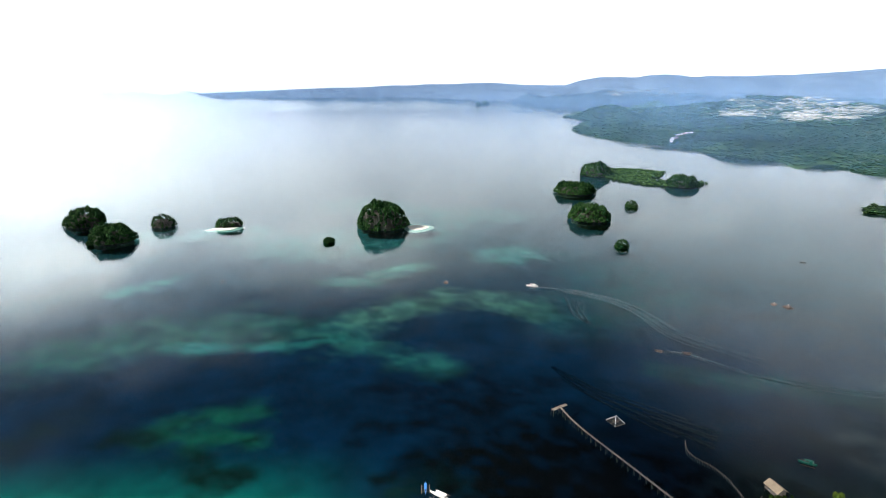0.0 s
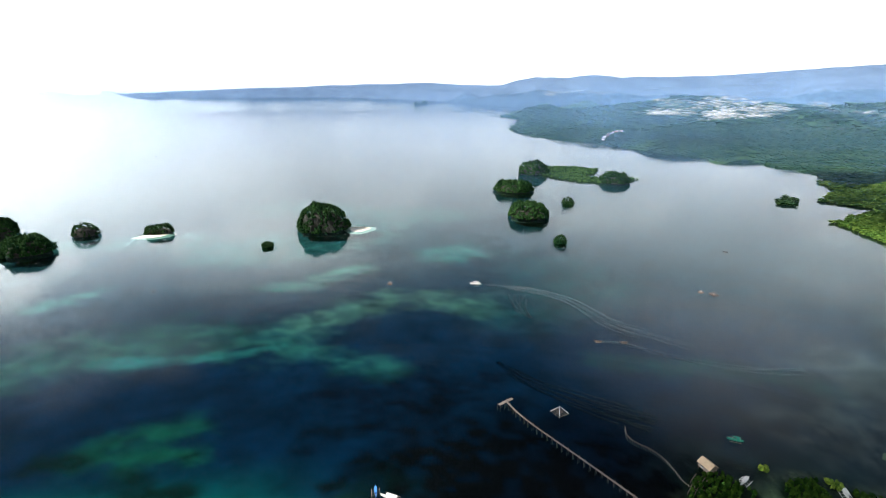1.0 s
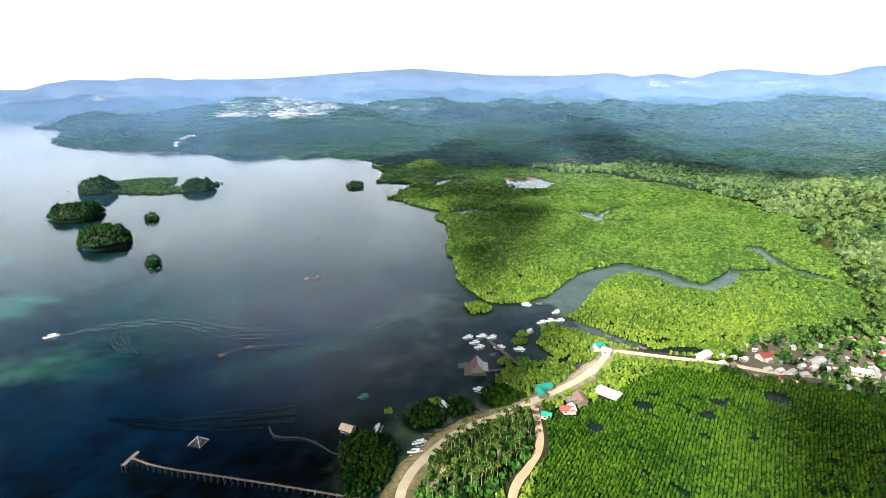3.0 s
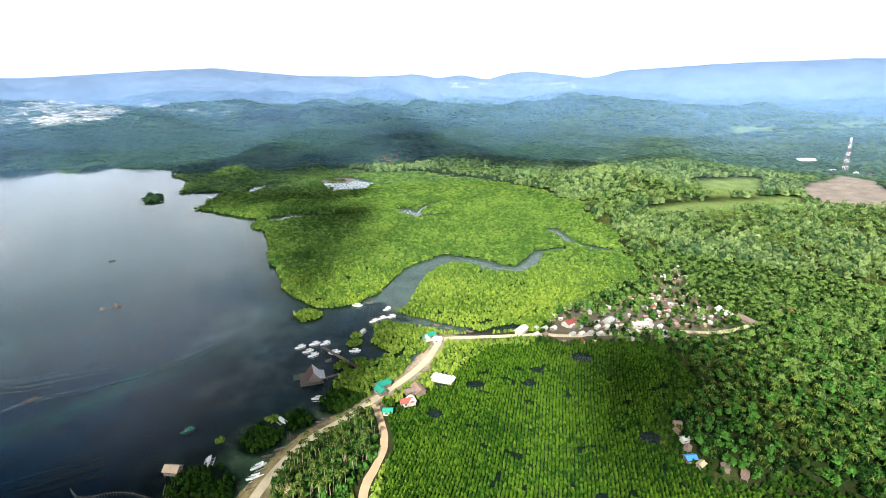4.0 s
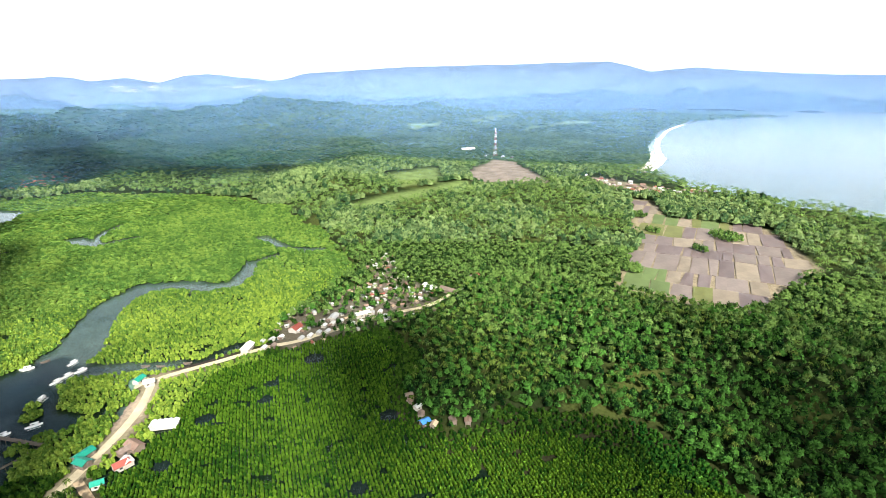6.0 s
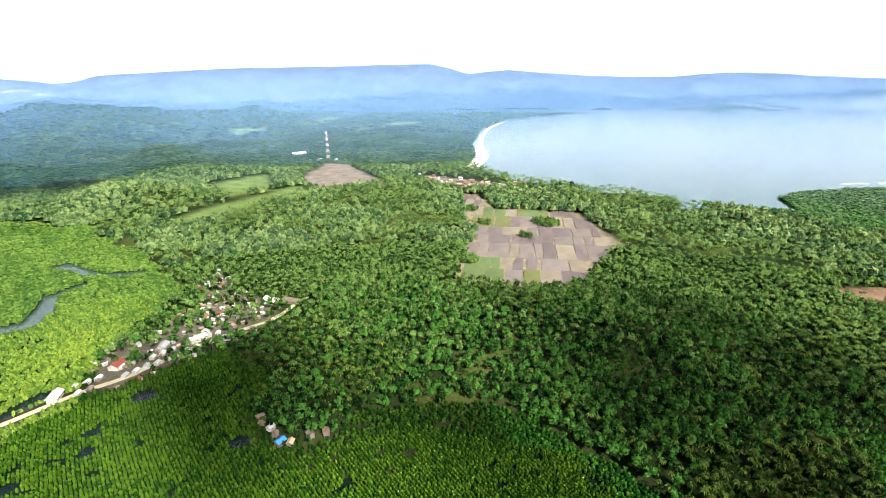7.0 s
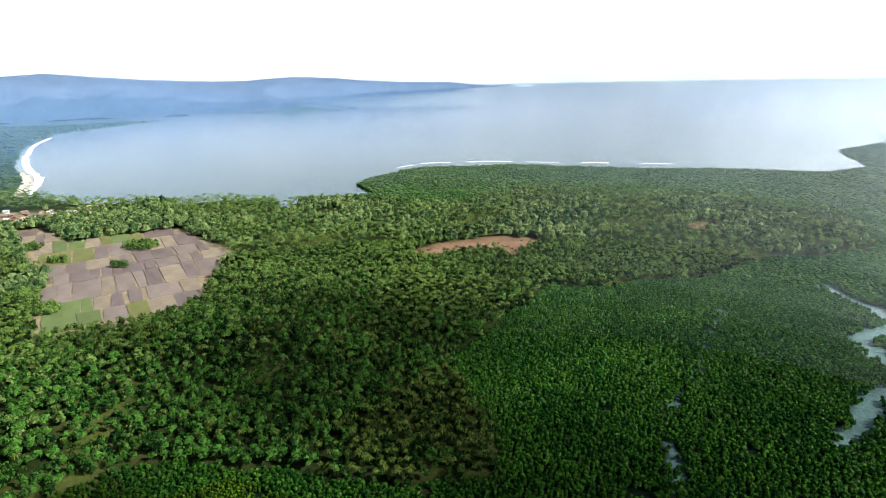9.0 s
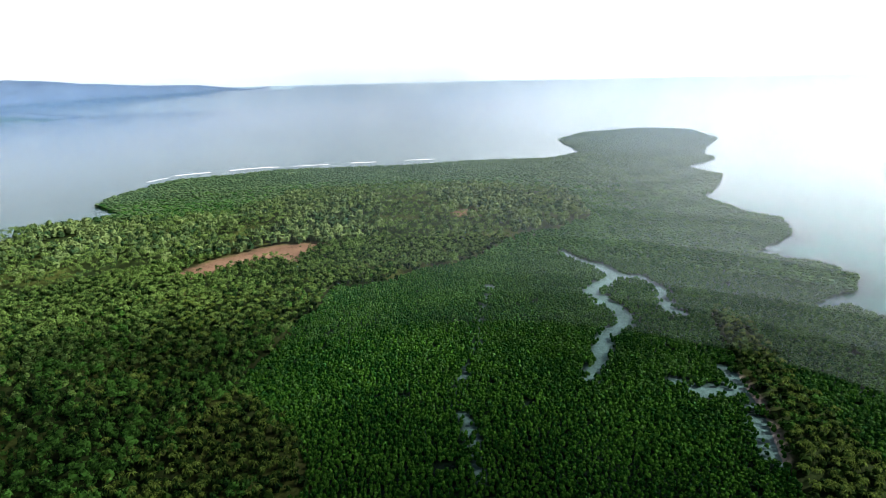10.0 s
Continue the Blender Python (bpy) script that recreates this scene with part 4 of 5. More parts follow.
    keep = (r < 520) & in_sight(x, y)
    x, y = x[keep], y[keep]
    keep = (land_signed(x, y) > 1) & (dry_weight(x, y) >= 0.5) & ~bare(x, y) & (signed(PALM_GROVE, x, y) < -1)
    keep &= (signed(VILLAGE, x, y) < 2) | (rng.uniform(0, 1, len(x)) < 0.36)
    open_ = fbm(x, y, 45, 107, 2)
    keep &= (open_ < 0.80) | (rng.uniform(0, 1, len(x)) < 0.7)
    x, y = x[keep], y[keep]
    z = height(x, y)
    coconut = np.clip(fbm(x, y, 70, 111, 2) * 3.0 - 1.05 + 0.5 * (signed(PALM_STRIP, x, y) > 0), 0.08, 0.93)
    p = rng.uniform(0, 1, len(x)) < coconut
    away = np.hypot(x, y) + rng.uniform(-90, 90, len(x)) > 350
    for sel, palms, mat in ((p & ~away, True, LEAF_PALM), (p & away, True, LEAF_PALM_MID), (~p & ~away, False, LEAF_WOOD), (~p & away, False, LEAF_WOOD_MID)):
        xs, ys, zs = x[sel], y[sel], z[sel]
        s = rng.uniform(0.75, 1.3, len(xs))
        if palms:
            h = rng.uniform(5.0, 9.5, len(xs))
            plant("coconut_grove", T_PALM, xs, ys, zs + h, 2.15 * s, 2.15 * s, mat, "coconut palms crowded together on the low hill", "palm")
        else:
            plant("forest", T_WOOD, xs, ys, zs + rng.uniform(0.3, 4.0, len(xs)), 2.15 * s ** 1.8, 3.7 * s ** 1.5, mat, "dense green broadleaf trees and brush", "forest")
    # scrub between the palms
    xs, ys = x[p] + rng.uniform(-2.5, 2.5, p.sum()), y[p] + rng.uniform(-2.5, 2.5, p.sum())
    s = rng.uniform(0.6, 1.2, len(xs))
    plant("undergrowth", T_MANG_FAR, xs, ys, z[p] + 0.2, 2.3 * s, 3.6 * s, LEAF_UNDER, "low shaded brush under the palms", "bushes")
    # forest and coconut, middle distance
    x, y = grid(-300, 1100, -1000, 1100, 6.4)
    r = np.hypot(x, y)
    keep = (r >= 520) & (r < 1050) & in_sight(x, y)
    x, y = x[keep], y[keep]
    keep = (land_signed(x, y) > 3) & (dry_weight(x, y) >= 0.5) & ~bare(x, y) & (signed(HAMLET_E, x, y) < 0)
    x, y = x[keep], y[keep]
    z = height(x, y)
    coconut = np.clip(fbm(x, y, 90, 113, 2) * 2.6 - 0.85 + 0.6 * smooth(80, 20, line_dist(STRAND, x, y)), 0.05, 0.92)
    p = rng.uniform(0, 1, len(x)) < coconut
    s = rng.uniform(0.8, 1.3, len(x))
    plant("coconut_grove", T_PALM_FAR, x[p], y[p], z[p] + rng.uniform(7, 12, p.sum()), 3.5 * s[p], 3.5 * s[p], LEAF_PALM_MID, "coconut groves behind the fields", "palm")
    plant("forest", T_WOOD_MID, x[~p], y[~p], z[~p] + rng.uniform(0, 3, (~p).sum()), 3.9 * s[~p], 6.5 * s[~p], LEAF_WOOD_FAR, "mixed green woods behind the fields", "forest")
    # woods on the plain, to where single crowns no longer show
    for r0, r1, sp, rad, tall in ((1050, 1740, 8.8, 6.2, 3.4), (1740, 2900, 17.5, 12.0, 7.5)):
        x, y = grid(-300, r1 + 20, -r1 - 20, r1 + 20, sp)
        r = np.hypot(x, y)
        keep = (r >= r0) & (r < r1) & (x > -50 - 0.1 * np.abs(y)) & ~((y < -1300) & (x < 500))
        x, y = x[keep], y[keep]
        keep = (signed(MAIN, x, y) > 8 + rad) & ~bare(x, y)
        x, y = x[keep], y[keep]
        s = rng.uniform(0.5, 1.35, len(x))
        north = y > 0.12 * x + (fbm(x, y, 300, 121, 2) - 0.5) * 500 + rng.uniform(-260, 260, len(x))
        for sel, mat, text in ((north, WOODS_1, "shaded hazy woods on the low hills inland"), (~north, WOODS_EAST, "sunlit hazy woods and groves on the coastal plain")):
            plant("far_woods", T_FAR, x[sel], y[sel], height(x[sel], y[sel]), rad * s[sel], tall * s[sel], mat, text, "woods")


grow()


# ---- islands ----
def island(x, y, w, dp, h, yaw, seed, spit=None, text="wooded limestone island with a steep undercut rock foot"):
    top = empty("island", text, "island", "small islands in the bay")
    w, dp = w * 0.9, dp * 0.9
    top.matrix_world = pose(x, y, float(rise(math.hypot(x, y))), 0, 0, yaw)
    n = 40
    ang = np.arange(n) * 2 * np.pi / n
    edge = 1 + (fbm(np.cos(ang) * 2 + seed * 7, np.sin(ang) * 2, 0.9, seed, 3) - 0.5) * 0.5
    lean = 0.16 * math.sin(seed * 2.4)      # where the summit stands
    cliff = min(1.5, h * 0.08)
    bush = float(np.clip(w / 18, 0.9, 2.4))
    core = max(cliff * 1.4, h - 3.4 * bush) if w > 25 else h * 0.45
    prof = [(0.90, -4), (0.84, -0.5), (0.80, cliff * 0.15), (0.82, cliff * 0.35), (0.90, cliff * 0.6), (0.92, cliff), (0.86, cliff * 1.3), (0.66, core * 0.75), (0.36, core * 0.92), (0.04, core)]
    v = []
    for k, (q, z) in enumerate(prof):
        jag = (1 + (vnoise(ang * 9 + k * 3, ang * 0 + seed * 5, 1.0, seed + k) - 0.5) * 0.14)
        v.append(np.stack([(np.cos(ang) * edge * q * jag + lean * max(0, z / h)) * w / 2, np.sin(ang) * edge * q * jag * dp / 2, np.full(n, z) + (jag - 1) * min(6, h * 0.3)], -1))
    f = polar_faces(len(prof), n, True)
    far = math.hypot(x, y) > 2000
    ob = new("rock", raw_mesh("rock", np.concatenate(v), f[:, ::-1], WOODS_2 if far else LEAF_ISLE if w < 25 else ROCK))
    ob.parent = top
    tagged(ob, "pale grey limestone foot undercut by the tide")
    m = int(max(150, w * dp / 4.2))
    q, a = np.sqrt(rng.uniform(0, 1, m)) * 0.95, rng.uniform(0, 2 * np.pi, m)
    q[: m // 3] = rng.uniform(0.92, 1.03, m // 3)      # bushes hanging over the foot
    e = np.interp(a, np.append(ang, 2 * np.pi), np.append(edge, edge[0]))
    size = bush * rng.uniform(0.5, 1.3, m) ** 1.2
    lump = fbm(np.cos(a) * q * w / 2 + seed * 50, np.sin(a) * q * w / 2, w * 0.22, seed, 2)
    tz = 0.1 + np.maximum(0.5, h - cliff - size * 1.8) * (1 - np.minimum(q / 0.98, 1) ** 3.2) ** 0.62 * (0.70 + 0.56 * lump)
    tx, ty = (np.cos(a) * q * e + lean * tz / h) * w / 2, np.sin(a) * q * e * dp / 2
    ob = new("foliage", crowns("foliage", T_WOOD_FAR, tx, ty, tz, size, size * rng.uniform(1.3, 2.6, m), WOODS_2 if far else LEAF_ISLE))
    ob.parent = top
    tagged(ob, "dark green trees packed over the rock")
    if spit:
        sx, sy, sl, sw = spit
        k = 24
        t = np.arange(k) * 2 * np.pi / k
        rows = []
        for q, z in ((0.0, 0.55), (0.45, 0.45), (0.75, 0.2), (1.0, -0.3), (1.3, -1.2)):
            wob = 1 + 0.12 * np.sin(t * 3 + seed)
            rows.append(np.stack([sx + np.cos(t) * q * sl * wob, sy + np.sin(t) * q * sw * wob, np.full(k, z)], -1))
        ob = new("sandbar", raw_mesh("sandbar", np.concatenate(rows), polar_faces(5, k, True), SAND, smooth_faces=True))
        ob.parent = top
        tagged(ob, "bright white coral sand spit")


SPITS = {3: (-4, -9, 17, 8), 4: (40, -8, 14, 13)}
for k, isl in enumerate(ISLANDS):
    island(*isl, seed=k + 3, spit=SPITS.get(k))


# ---- road, ribbons on the ground ----
def resample(pts, step):
    pts = np.array(pts, float)
    # rounded corners
    for _ in range(2):
        q = [pts[0]]
        for a, b in zip(pts[:-1], pts[1:]):
            q += [a * 0.75 + b * 0.25, a * 0.25 + b * 0.75]
        pts = np.array(q + [pts[-1]])
    seg = np.r_[0, np.cumsum(np.hypot(*np.diff(pts, axis=0).T))]
    s = np.arange(0, seg[-1], step)
    return np.stack([np.interp(s, seg, pts[:, 0]), np.interp(s, seg, pts[:, 1])], -1)


def ribbon(name, pts, half, lift, mat, step=2.0, seed=1, cols=5, level=None):
    p = resample(pts, step)
    t = np.gradient(p, axis=0)
    t /= np.linalg.norm(t, axis=1)[:, None] + 1e-9
    nrm = np.stack([-t[:, 1], t[:, 0]], -1)
    rows = []
    for k in range(cols):
        u = -1 + 2 * k / (cols - 1)
        wob = half * (1 + 0.25 * (fbm(p[:, 0] + 90 * k, p[:, 1], 9, seed, 2) - 0.5) * (abs(u) > 0.9))
        q = p + nrm * (u * wob)[:, None]
        z = (height(q[:, 0], q[:, 1]) if level is None else np.full(len(q), level)) + lift - 0.12 * abs(u) ** 4
        rows.append(np.stack([q[:, 0], q[:, 1], z], -1))
    v = np.stack(rows, 0).reshape(-1, 3)
    return raw_mesh(name, v, polar_faces(cols, len(p), False)[:, ::-1], mat, smooth_faces=True)


tagged(new("road", ribbon("road", ROAD, 2.1, 0.22, DIRT)), "pale sandy unpaved road from the shore to the village", "road", kind="structure")
tagged(new("track", ribbon("track", TRACK, 1.9, 0.2, plain("brown_dirt_track", (0.36, 0.27, 0.17), 0.95, scale=0.12, fine=0.9, var=0.3), seed=5)), "narrow pale dirt track beside the palm grove", "track", kind="structure")
tagged(new("path", ribbon("path", [(384, -74), (396, -92), (402, -108)], 1.2, 0.3, plain("concrete_path", (0.6, 0.58, 0.52)), seed=8)), "pale concrete lane between the trees", "path", kind="structure")
tagged(new("quay", ribbon("quay", [(286, 122), (300, 131), (296, 140)], 5, 0.3, DIRT, seed=6)), "sandy landing place at the end of the road", "landing", kind="structure")


# ---- paddies ----
def paddies():
    base = empty("paddy_field", "harvested rice fields, grey mud and stubble parcels between low banks", "field", kind="structure")
    mats = [plain("wet_mud", (0.135, 0.105, 0.100), 0.55, var=0.25, scale=0.06, fine=0.4), plain("dry_stubble", (0.215, 0.180, 0.135), 0.9, var=0.3, scale=0.08, fine=0.5),
            plain("grey_mud", (0.175, 0.145, 0.130), 0.75, var=0.3, scale=0.05, fine=0.4), plain("young_rice", (0.095, 0.140, 0.045), 0.8, var=0.25, scale=0.08, fine=0.5),
            plain("ripe_grass", (0.135, 0.150, 0.045), 0.8, var=0.25, scale=0.08, fine=0.5)]
    c, s = math.cos(0.64), math.sin(0.64)
    local = random.Random(11)
    u = -700.0
    while u < 900:
        du = local.uniform(18, 52)
        v = -900.0
        while v < 300:
            dv = local.uniform(7, 22)
            cx, cy = u + du / 2, v + dv / 2
            x, y = cx * c + cy * s, -cx * s + cy * c
            if signed(FIELD, np.array([x]), np.array([y]))[0] > 3:
                green = signed([(340, -190), (420, -230), (395, -262), (320, -235)], np.array([x]), np.array([y]))[0] > 0 or (500 < x < 590 and local.random() < 0.5)
                k = local.choice([3, 4]) if green else local.choice([0, 0, 1, 1, 2, 2, 2, 4 if local.random() < 0.3 else 0])
                a, b = du / 2 - 0.6, dv / 2 - 0.6
                pts = [(-a, -b), (a, -b), (a, b), (-a, b)]
                bm = bmesh.new()
                z = max(float(height(np.array([x]), np.array([y]))[0]) + 0.5, 1.2)
                vs = [bm.verts.new((px + local.uniform(-1.5, 1.5), py + local.uniform(-1.5, 1.5), 0.0)) for px, py in pts]
                fc = bm.faces.new(vs)
                ex = bmesh.ops.extrude_face_region(bm, geom=[fc])
                for q in ex["geom"]:
                    if isinstance(q, bmesh.types.BMVert):
                        q.co.z -= 2.5
                bmesh.ops.recalc_face_normals(bm, faces=bm.faces)
                ob = part("parcel", bm, mats[k], base)
                ob.matrix_world = pose(x, y, z + local.uniform(0, 0.12), 0, 0, -math.degrees(0.64))
            v += dv
        u += du


paddies()
for cx, cy, cr in ((475, -382, 13), (441, -328, 6), (408, -234, 10), (513, -321, 6), (582, -343, 8)):
    bx, by = grid(cx - cr * 1.6, cx + cr * 1.6, cy - cr, cy + cr, 4.2)
    near_ = np.hypot((bx - cx) / 1.6, by - cy) < cr
    plant("tree_clump", T_WOOD, bx[near_], by[near_], height(bx[near_], by[near_]) + 0.4, 2.6, 5.5, LEAF_WOOD_MID, "clump of green trees standing among the rice fields", "trees")


# ---- houses ----
def house(w, l, h, pitch, roof_mat, wall_mat, group, label, name="house", stilts=0.0, category="house", roof_2=None):
    """A gabled house: base at the origin, ridge along y."""
    top = empty(name, label, category, group)
    bm = bmesh.new()
    box(bm, w, l, h, (0, 0, stilts + h / 2))
    rise_ = w / 2 * pitch
    for sy in (-1, 1):
        a = [bm.verts.new((-w / 2, sy * l / 2, stilts + h)), bm.verts.new((w / 2, sy * l / 2, stilts + h)), bm.verts.new((0, sy * l / 2, stilts + h + rise_))]
        bm.faces.new(a if sy < 0 else a[::-1])
    part("wall", bm, wall_mat, top)
    e = 0.5
    for sx in (-1, 1):
        bm = bmesh.new()
        slope = math.atan2(rise_, w / 2)
        ln = math.hypot(w / 2, rise_) + e
        box(bm, ln, l + 2 * e, 0.10, (sx * (w / 4 + e / 2 * math.cos(slope)), 0, stilts + h + rise_ / 2 + 0.08 - e / 2 * math.sin(slope)), (0, sx * math.degrees(slope), 0))
        part("roof", bm, roof_mat if sx < 0 or not roof_2 else roof_2, top)
    part("door", bm_box(0.9, 0.08, min(2.0, h * 0.85), at=(w * 0.15, -l / 2 - 0.03, stilts + min(2.0, h * 0.85) / 2)), WOOD, top)
    for sx in (-1, 1):
        win = part("window", bm_box(0.08, 1.1, 0.9, at=(sx * (w / 2 + 0.02), l * 0.12, stilts + h * 0.55)), DARK, top)
        part("sill", bm_box(0.2, 1.3, 0.08, at=(sx * (w / 2 + 0.06), l * 0.12, stilts + h * 0.55 - 0.5)), WHITE, win)
    if stilts:
        for sx in (-1, 1):
            for sy in (-1, 0, 1):
                bm = bmesh.new()
                rod(bm, (sx * w * 0.45, sy * l * 0.45, -1.5), (sx * w * 0.45, sy * l * 0.45, stilts), 0.12)
                part("stilt", bm, WOOD, top)
    return top


def ground_at(x, y, lift=0.0):
    return max(float(height(np.array([float(x)]), np.array([float(y)]))[0]), 0.3) + lift


KINDS = [(TIN, PLASTER, "low village house with a grey iron roof"), (WHITE, PLASTER, "low village house with a white sheet roof"), (RUST, WOOD, "village house with a rusty iron roof"),
         (RED, PLASTER, "village house with a red roof"), (THATCH, BAMBOO, "bamboo house with a thatched roof"), (BROWN, WOOD, "wooden house with a brown roof"), (TEAL, PLASTER, "small house with a green roof")]
WEIGHT = [0, 0, 0, 0, 1, 2, 2, 2, 5, 3, 4, 5, 5, 0, 5]
MODELS = {}


def place_house(kind, x, y, yaw, w=5.5, l=7.0, h=2.6, group="village houses", stilts=0.0, lift=0.0):
    key = (kind, w, l, stilts, group)
    size = 0.64 if group == "village houses" else 0.8 if stilts else 1.0
    m = pose(x, y, ground_at(x, y, lift), 0, 0, yaw)
    if key in MODELS:
        return copy_thing(MODELS[key], m)      # keeps the model's scale
    r, wl_, text = KINDS[kind]
    MODELS[key] = house(w, l, h, 0.55, r, wl_, group, text, stilts=stilts)
    MODELS[key].matrix_world = m @ Matrix.Scale(size, 4)
    return MODELS[key]


def village():
    local = random.Random(5)
    taken = []
    for poly, count, group, gap in ((VILLAGE, 165, "village houses", 3.3), (HAMLET_E, 60, "houses of the far hamlet", 8.0)):
        n = tries = 0
        xs, ys = [p[0] for p in poly], [p[1] for p in poly]
        while n < count and tries < 6000:
            tries += 1
            x, y = local.uniform(min(xs), max(xs)), local.uniform(min(ys), max(ys))
            ax, ay = np.array([x]), np.array([y])
            if signed(poly, ax, ay)[0] < -3 or road_dist(ax, ay)[0] < 3.5 or any((x - a) ** 2 + (y - b) ** 2 < gap ** 2 for a, b in taken):
                continue
            taken.append((x, y))
            size = local.choice([(2.6, 3.4), (3.0, 4.2), (3.8, 5.4)] if group == "village houses" else [(4.6, 6.0), (4.0, 5.0), (5.2, 7.5)])
            place_house(local.choice(WEIGHT), x, y, local.choice([20, 35, 110, 125, -40]) + local.uniform(-14, 14), *size, group=group)
            n += 1
    # along the road into the village
    for k in range(15):
        t = k / 14
        x, y = 322 + 30 * t + local.uniform(-1, 1), 62 - 78 * t
        for side in (-1, 1):
            if local.random() < 0.8:
                place_house(local.choice([0, 1, 1, 0, 0, 2]), x + side * 4.8 + local.uniform(-1, 1), y + side * 1.2, 70 + local.uniform(-12, 12), 4.4, 6.0)


village()
# the small port on the far shore
for k in range(14):
    place_house([1, 0, 1, 2, 3][k % 5], 612 + 6 * k, 1478 + 4.2 * k + 7 * (k % 3), 40 + 17 * k, 6.0, 9.0, group="houses of the far port")
# single buildings: kind, x, y, yaw, width, length
for kind, x, y, yaw, w, l in ((3, 339, 43, 60, 6.0, 8.0), (1, 319, 71, 76, 5.0, 9.0), (5, 229, 106, 140, 5.0, 8.0), (2, 226, 109, 50, 3.5, 6.0), (3, 216, 107, 40, 4.5, 6.0), (1, 218, 105, 130, 3.5, 4.5), (6, 205, 112, 20, 3.5, 4.5),
                              (6, 291, 125, 70, 4.0, 6.0), (1, 286, 118, 20, 4.0, 5.0), (2, 385, -71, 130, 6.0, 16.0), (3, 413, -98, 40, 5.5, 7.0), (4, 140, 126, 30, 5.0, 6.0), (4, 132, 121, 60, 4.0, 5.0),
                              (2, 122, 117, 20, 5.0, 6.0), (3, 120, 108, 50, 5.0, 7.0), (1, 1269, -282, 20, 14.0, 34.0), (1, 1016, -191, 15, 8.0, 20.0), (0, 1130, -330, 70, 7.0, 11.0), (2, 1110, -345, 50, 6.0, 9.0), (0, 1150, -300, 30, 7.0, 10.0),
                              (0, 352, 18, 70, 5.0, 8.0), (1, 395, -57, 120, 7.0, 12.0), (0, 598, -310, 30, 5.0, 7.0)):
    place_house(kind, x, y, yaw, w, l, group="houses along the road")
for kind, x, y, yaw in ((2, 244, -23, 20), (5, 239, -23, 70), (0, 232, -26, 40), (2, 226, -27, 80), (4, 217, -32, 60), (2, 216, -41, 100), (5, 214, -48, 80)):
    place_house(kind, x, y, yaw, 3.4, 4.4, group="huts at the edge of the mangrove", stilts=0.8)
blue = house(3.4, 4.4, 2.2, 0.5, BLUE, WOOD, "huts at the edge of the mangrove", "hut with a bright blue tarpaulin roof")
blue.matrix_world = pose(221, -28, 1.0, 0, 0, 30)
school = house(5, 10, 3.0, 0.45, plain("pale_green_roof", (0.55, 0.66, 0.55), 0.5), PLASTER, "", "long school building with a pale green roof", name="school", category="school")
school.matrix_world = pose(353, -2, ground_at(353, -2), 0, 0, 20)
hall = house(4.6, 8, 2.6, 0.5, TEAL, BAMBOO, "", "open market hall with a bright teal roof", name="market_hall", category="hall")
hall.matrix_world = pose(226, 126, ground_at(226, 126), 0, 0, 60)


def stilt_lodge():
    """The large house over the water with its decks."""
    top = house(11, 15, 2.6, 1.15, plain("dark_red_roof", (0.055, 0.018, 0.016), 0.7, var=0.3), WOOD, "", "large wooden house on stilts with a dark red roof", name="stilt_house", stilts=1.6, roof_2=TIN)
    part("deck", bm_box(19, 22, 0.25, at=(-2, 0, 1.45)), WOOD, top, "weathered plank deck round the house")
    part("awning", bm_box(4.5, 15, 0.12, at=(7.4, 0, 3.9), rot=(0, 12, 0)), TIN, top, "grey sheet awning")
    for x in np.linspace(-11, 7, 6):
        for y in (-10.5, 0.0, 10.5):
            bm = bmesh.new()
            rod(bm, (x, y, -2), (x, y, 1.4), 0.14)
            part("post", bm, WOOD, top)
    part("fish_pen", bm_box(9, 9, 0.3, at=(-12, 8, 0.15)), plain("green_net", (0.05, 0.10, 0.06), 0.9), top, "floating net pen")
    top.matrix_world = pose(220, 167, 0, 0, 0, -50) @ Matrix.Scale(0.66, 4)


stilt_lodge()
for k in range(5):
    place_house(1, 244.0, 102.5 - 2.5 * k, 90, 2.5, 4.4, group="row of white cottages")
wing = house(4.5, 6, 2.6, 0.5, TEAL, BAMBOO, "", "low wing of the hall under a teal roof", name="market_wing", category="hall")
wing.matrix_world = pose(220, 124, ground_at(220, 124), 0, 0, -30)
beach_hut = house(4.5, 6, 2.2, 0.7, THATCH, BAMBOO, "", "thatched bamboo hut on stilts beside the mangrove", stilts=1.2)
beach_hut.matrix_world = pose(133, 178, 0.1, 0, 0, 15)
for x, y, yaw in ((126, 172, 40), (121, 166, 45)):
    raft = empty("fish_rack", "dark wooden fish drying rack standing in shallow water", "rack", "racks by the hut")
    for k in range(5):
        part("slat", bm_box(6, 0.25, 0.1, at=(0, -2.4 + k * 1.2, 1.0)), WOOD, raft)
    for sx in (-2.8, 2.8):
        for sy in (-2.4, 2.4):
            bm = bmesh.new()
            rod(bm, (sx, sy, -1.5), (sx, sy, 1.1), 0.09)
            part("leg", bm, WOOD, raft)
    raft.matrix_world = pose(x, y, 0, 0, 0, yaw)


# ---- jetties, stakes and traps in the water ----
def jetty(name, pts, half, deck_z, mat, label, step=3.2, post=0.10):
    top = empty(name, label, "jetty")
    p = resample(pts, step)
    for k, (a, b) in enumerate(zip(p[:-1], p[1:])):
        d = b - a
        yaw = math.degrees(math.atan2(d[1], d[0]))
        mid = (a + b) / 2
        ob = part("plank_deck", bm_box(float(np.hypot(*d)) + 0.05, half * 2, 0.10), mat, top)
        ob.matrix_world = pose(mid[0], mid[1], deck_z + 0.03 * math.sin(k * 2.1), 0, 0, yaw)
        nrm = np.array((-d[1], d[0])) / np.hypot(*d)
        for s in (-1, 1):
            q = a + nrm * s * half
            bm = bmesh.new()
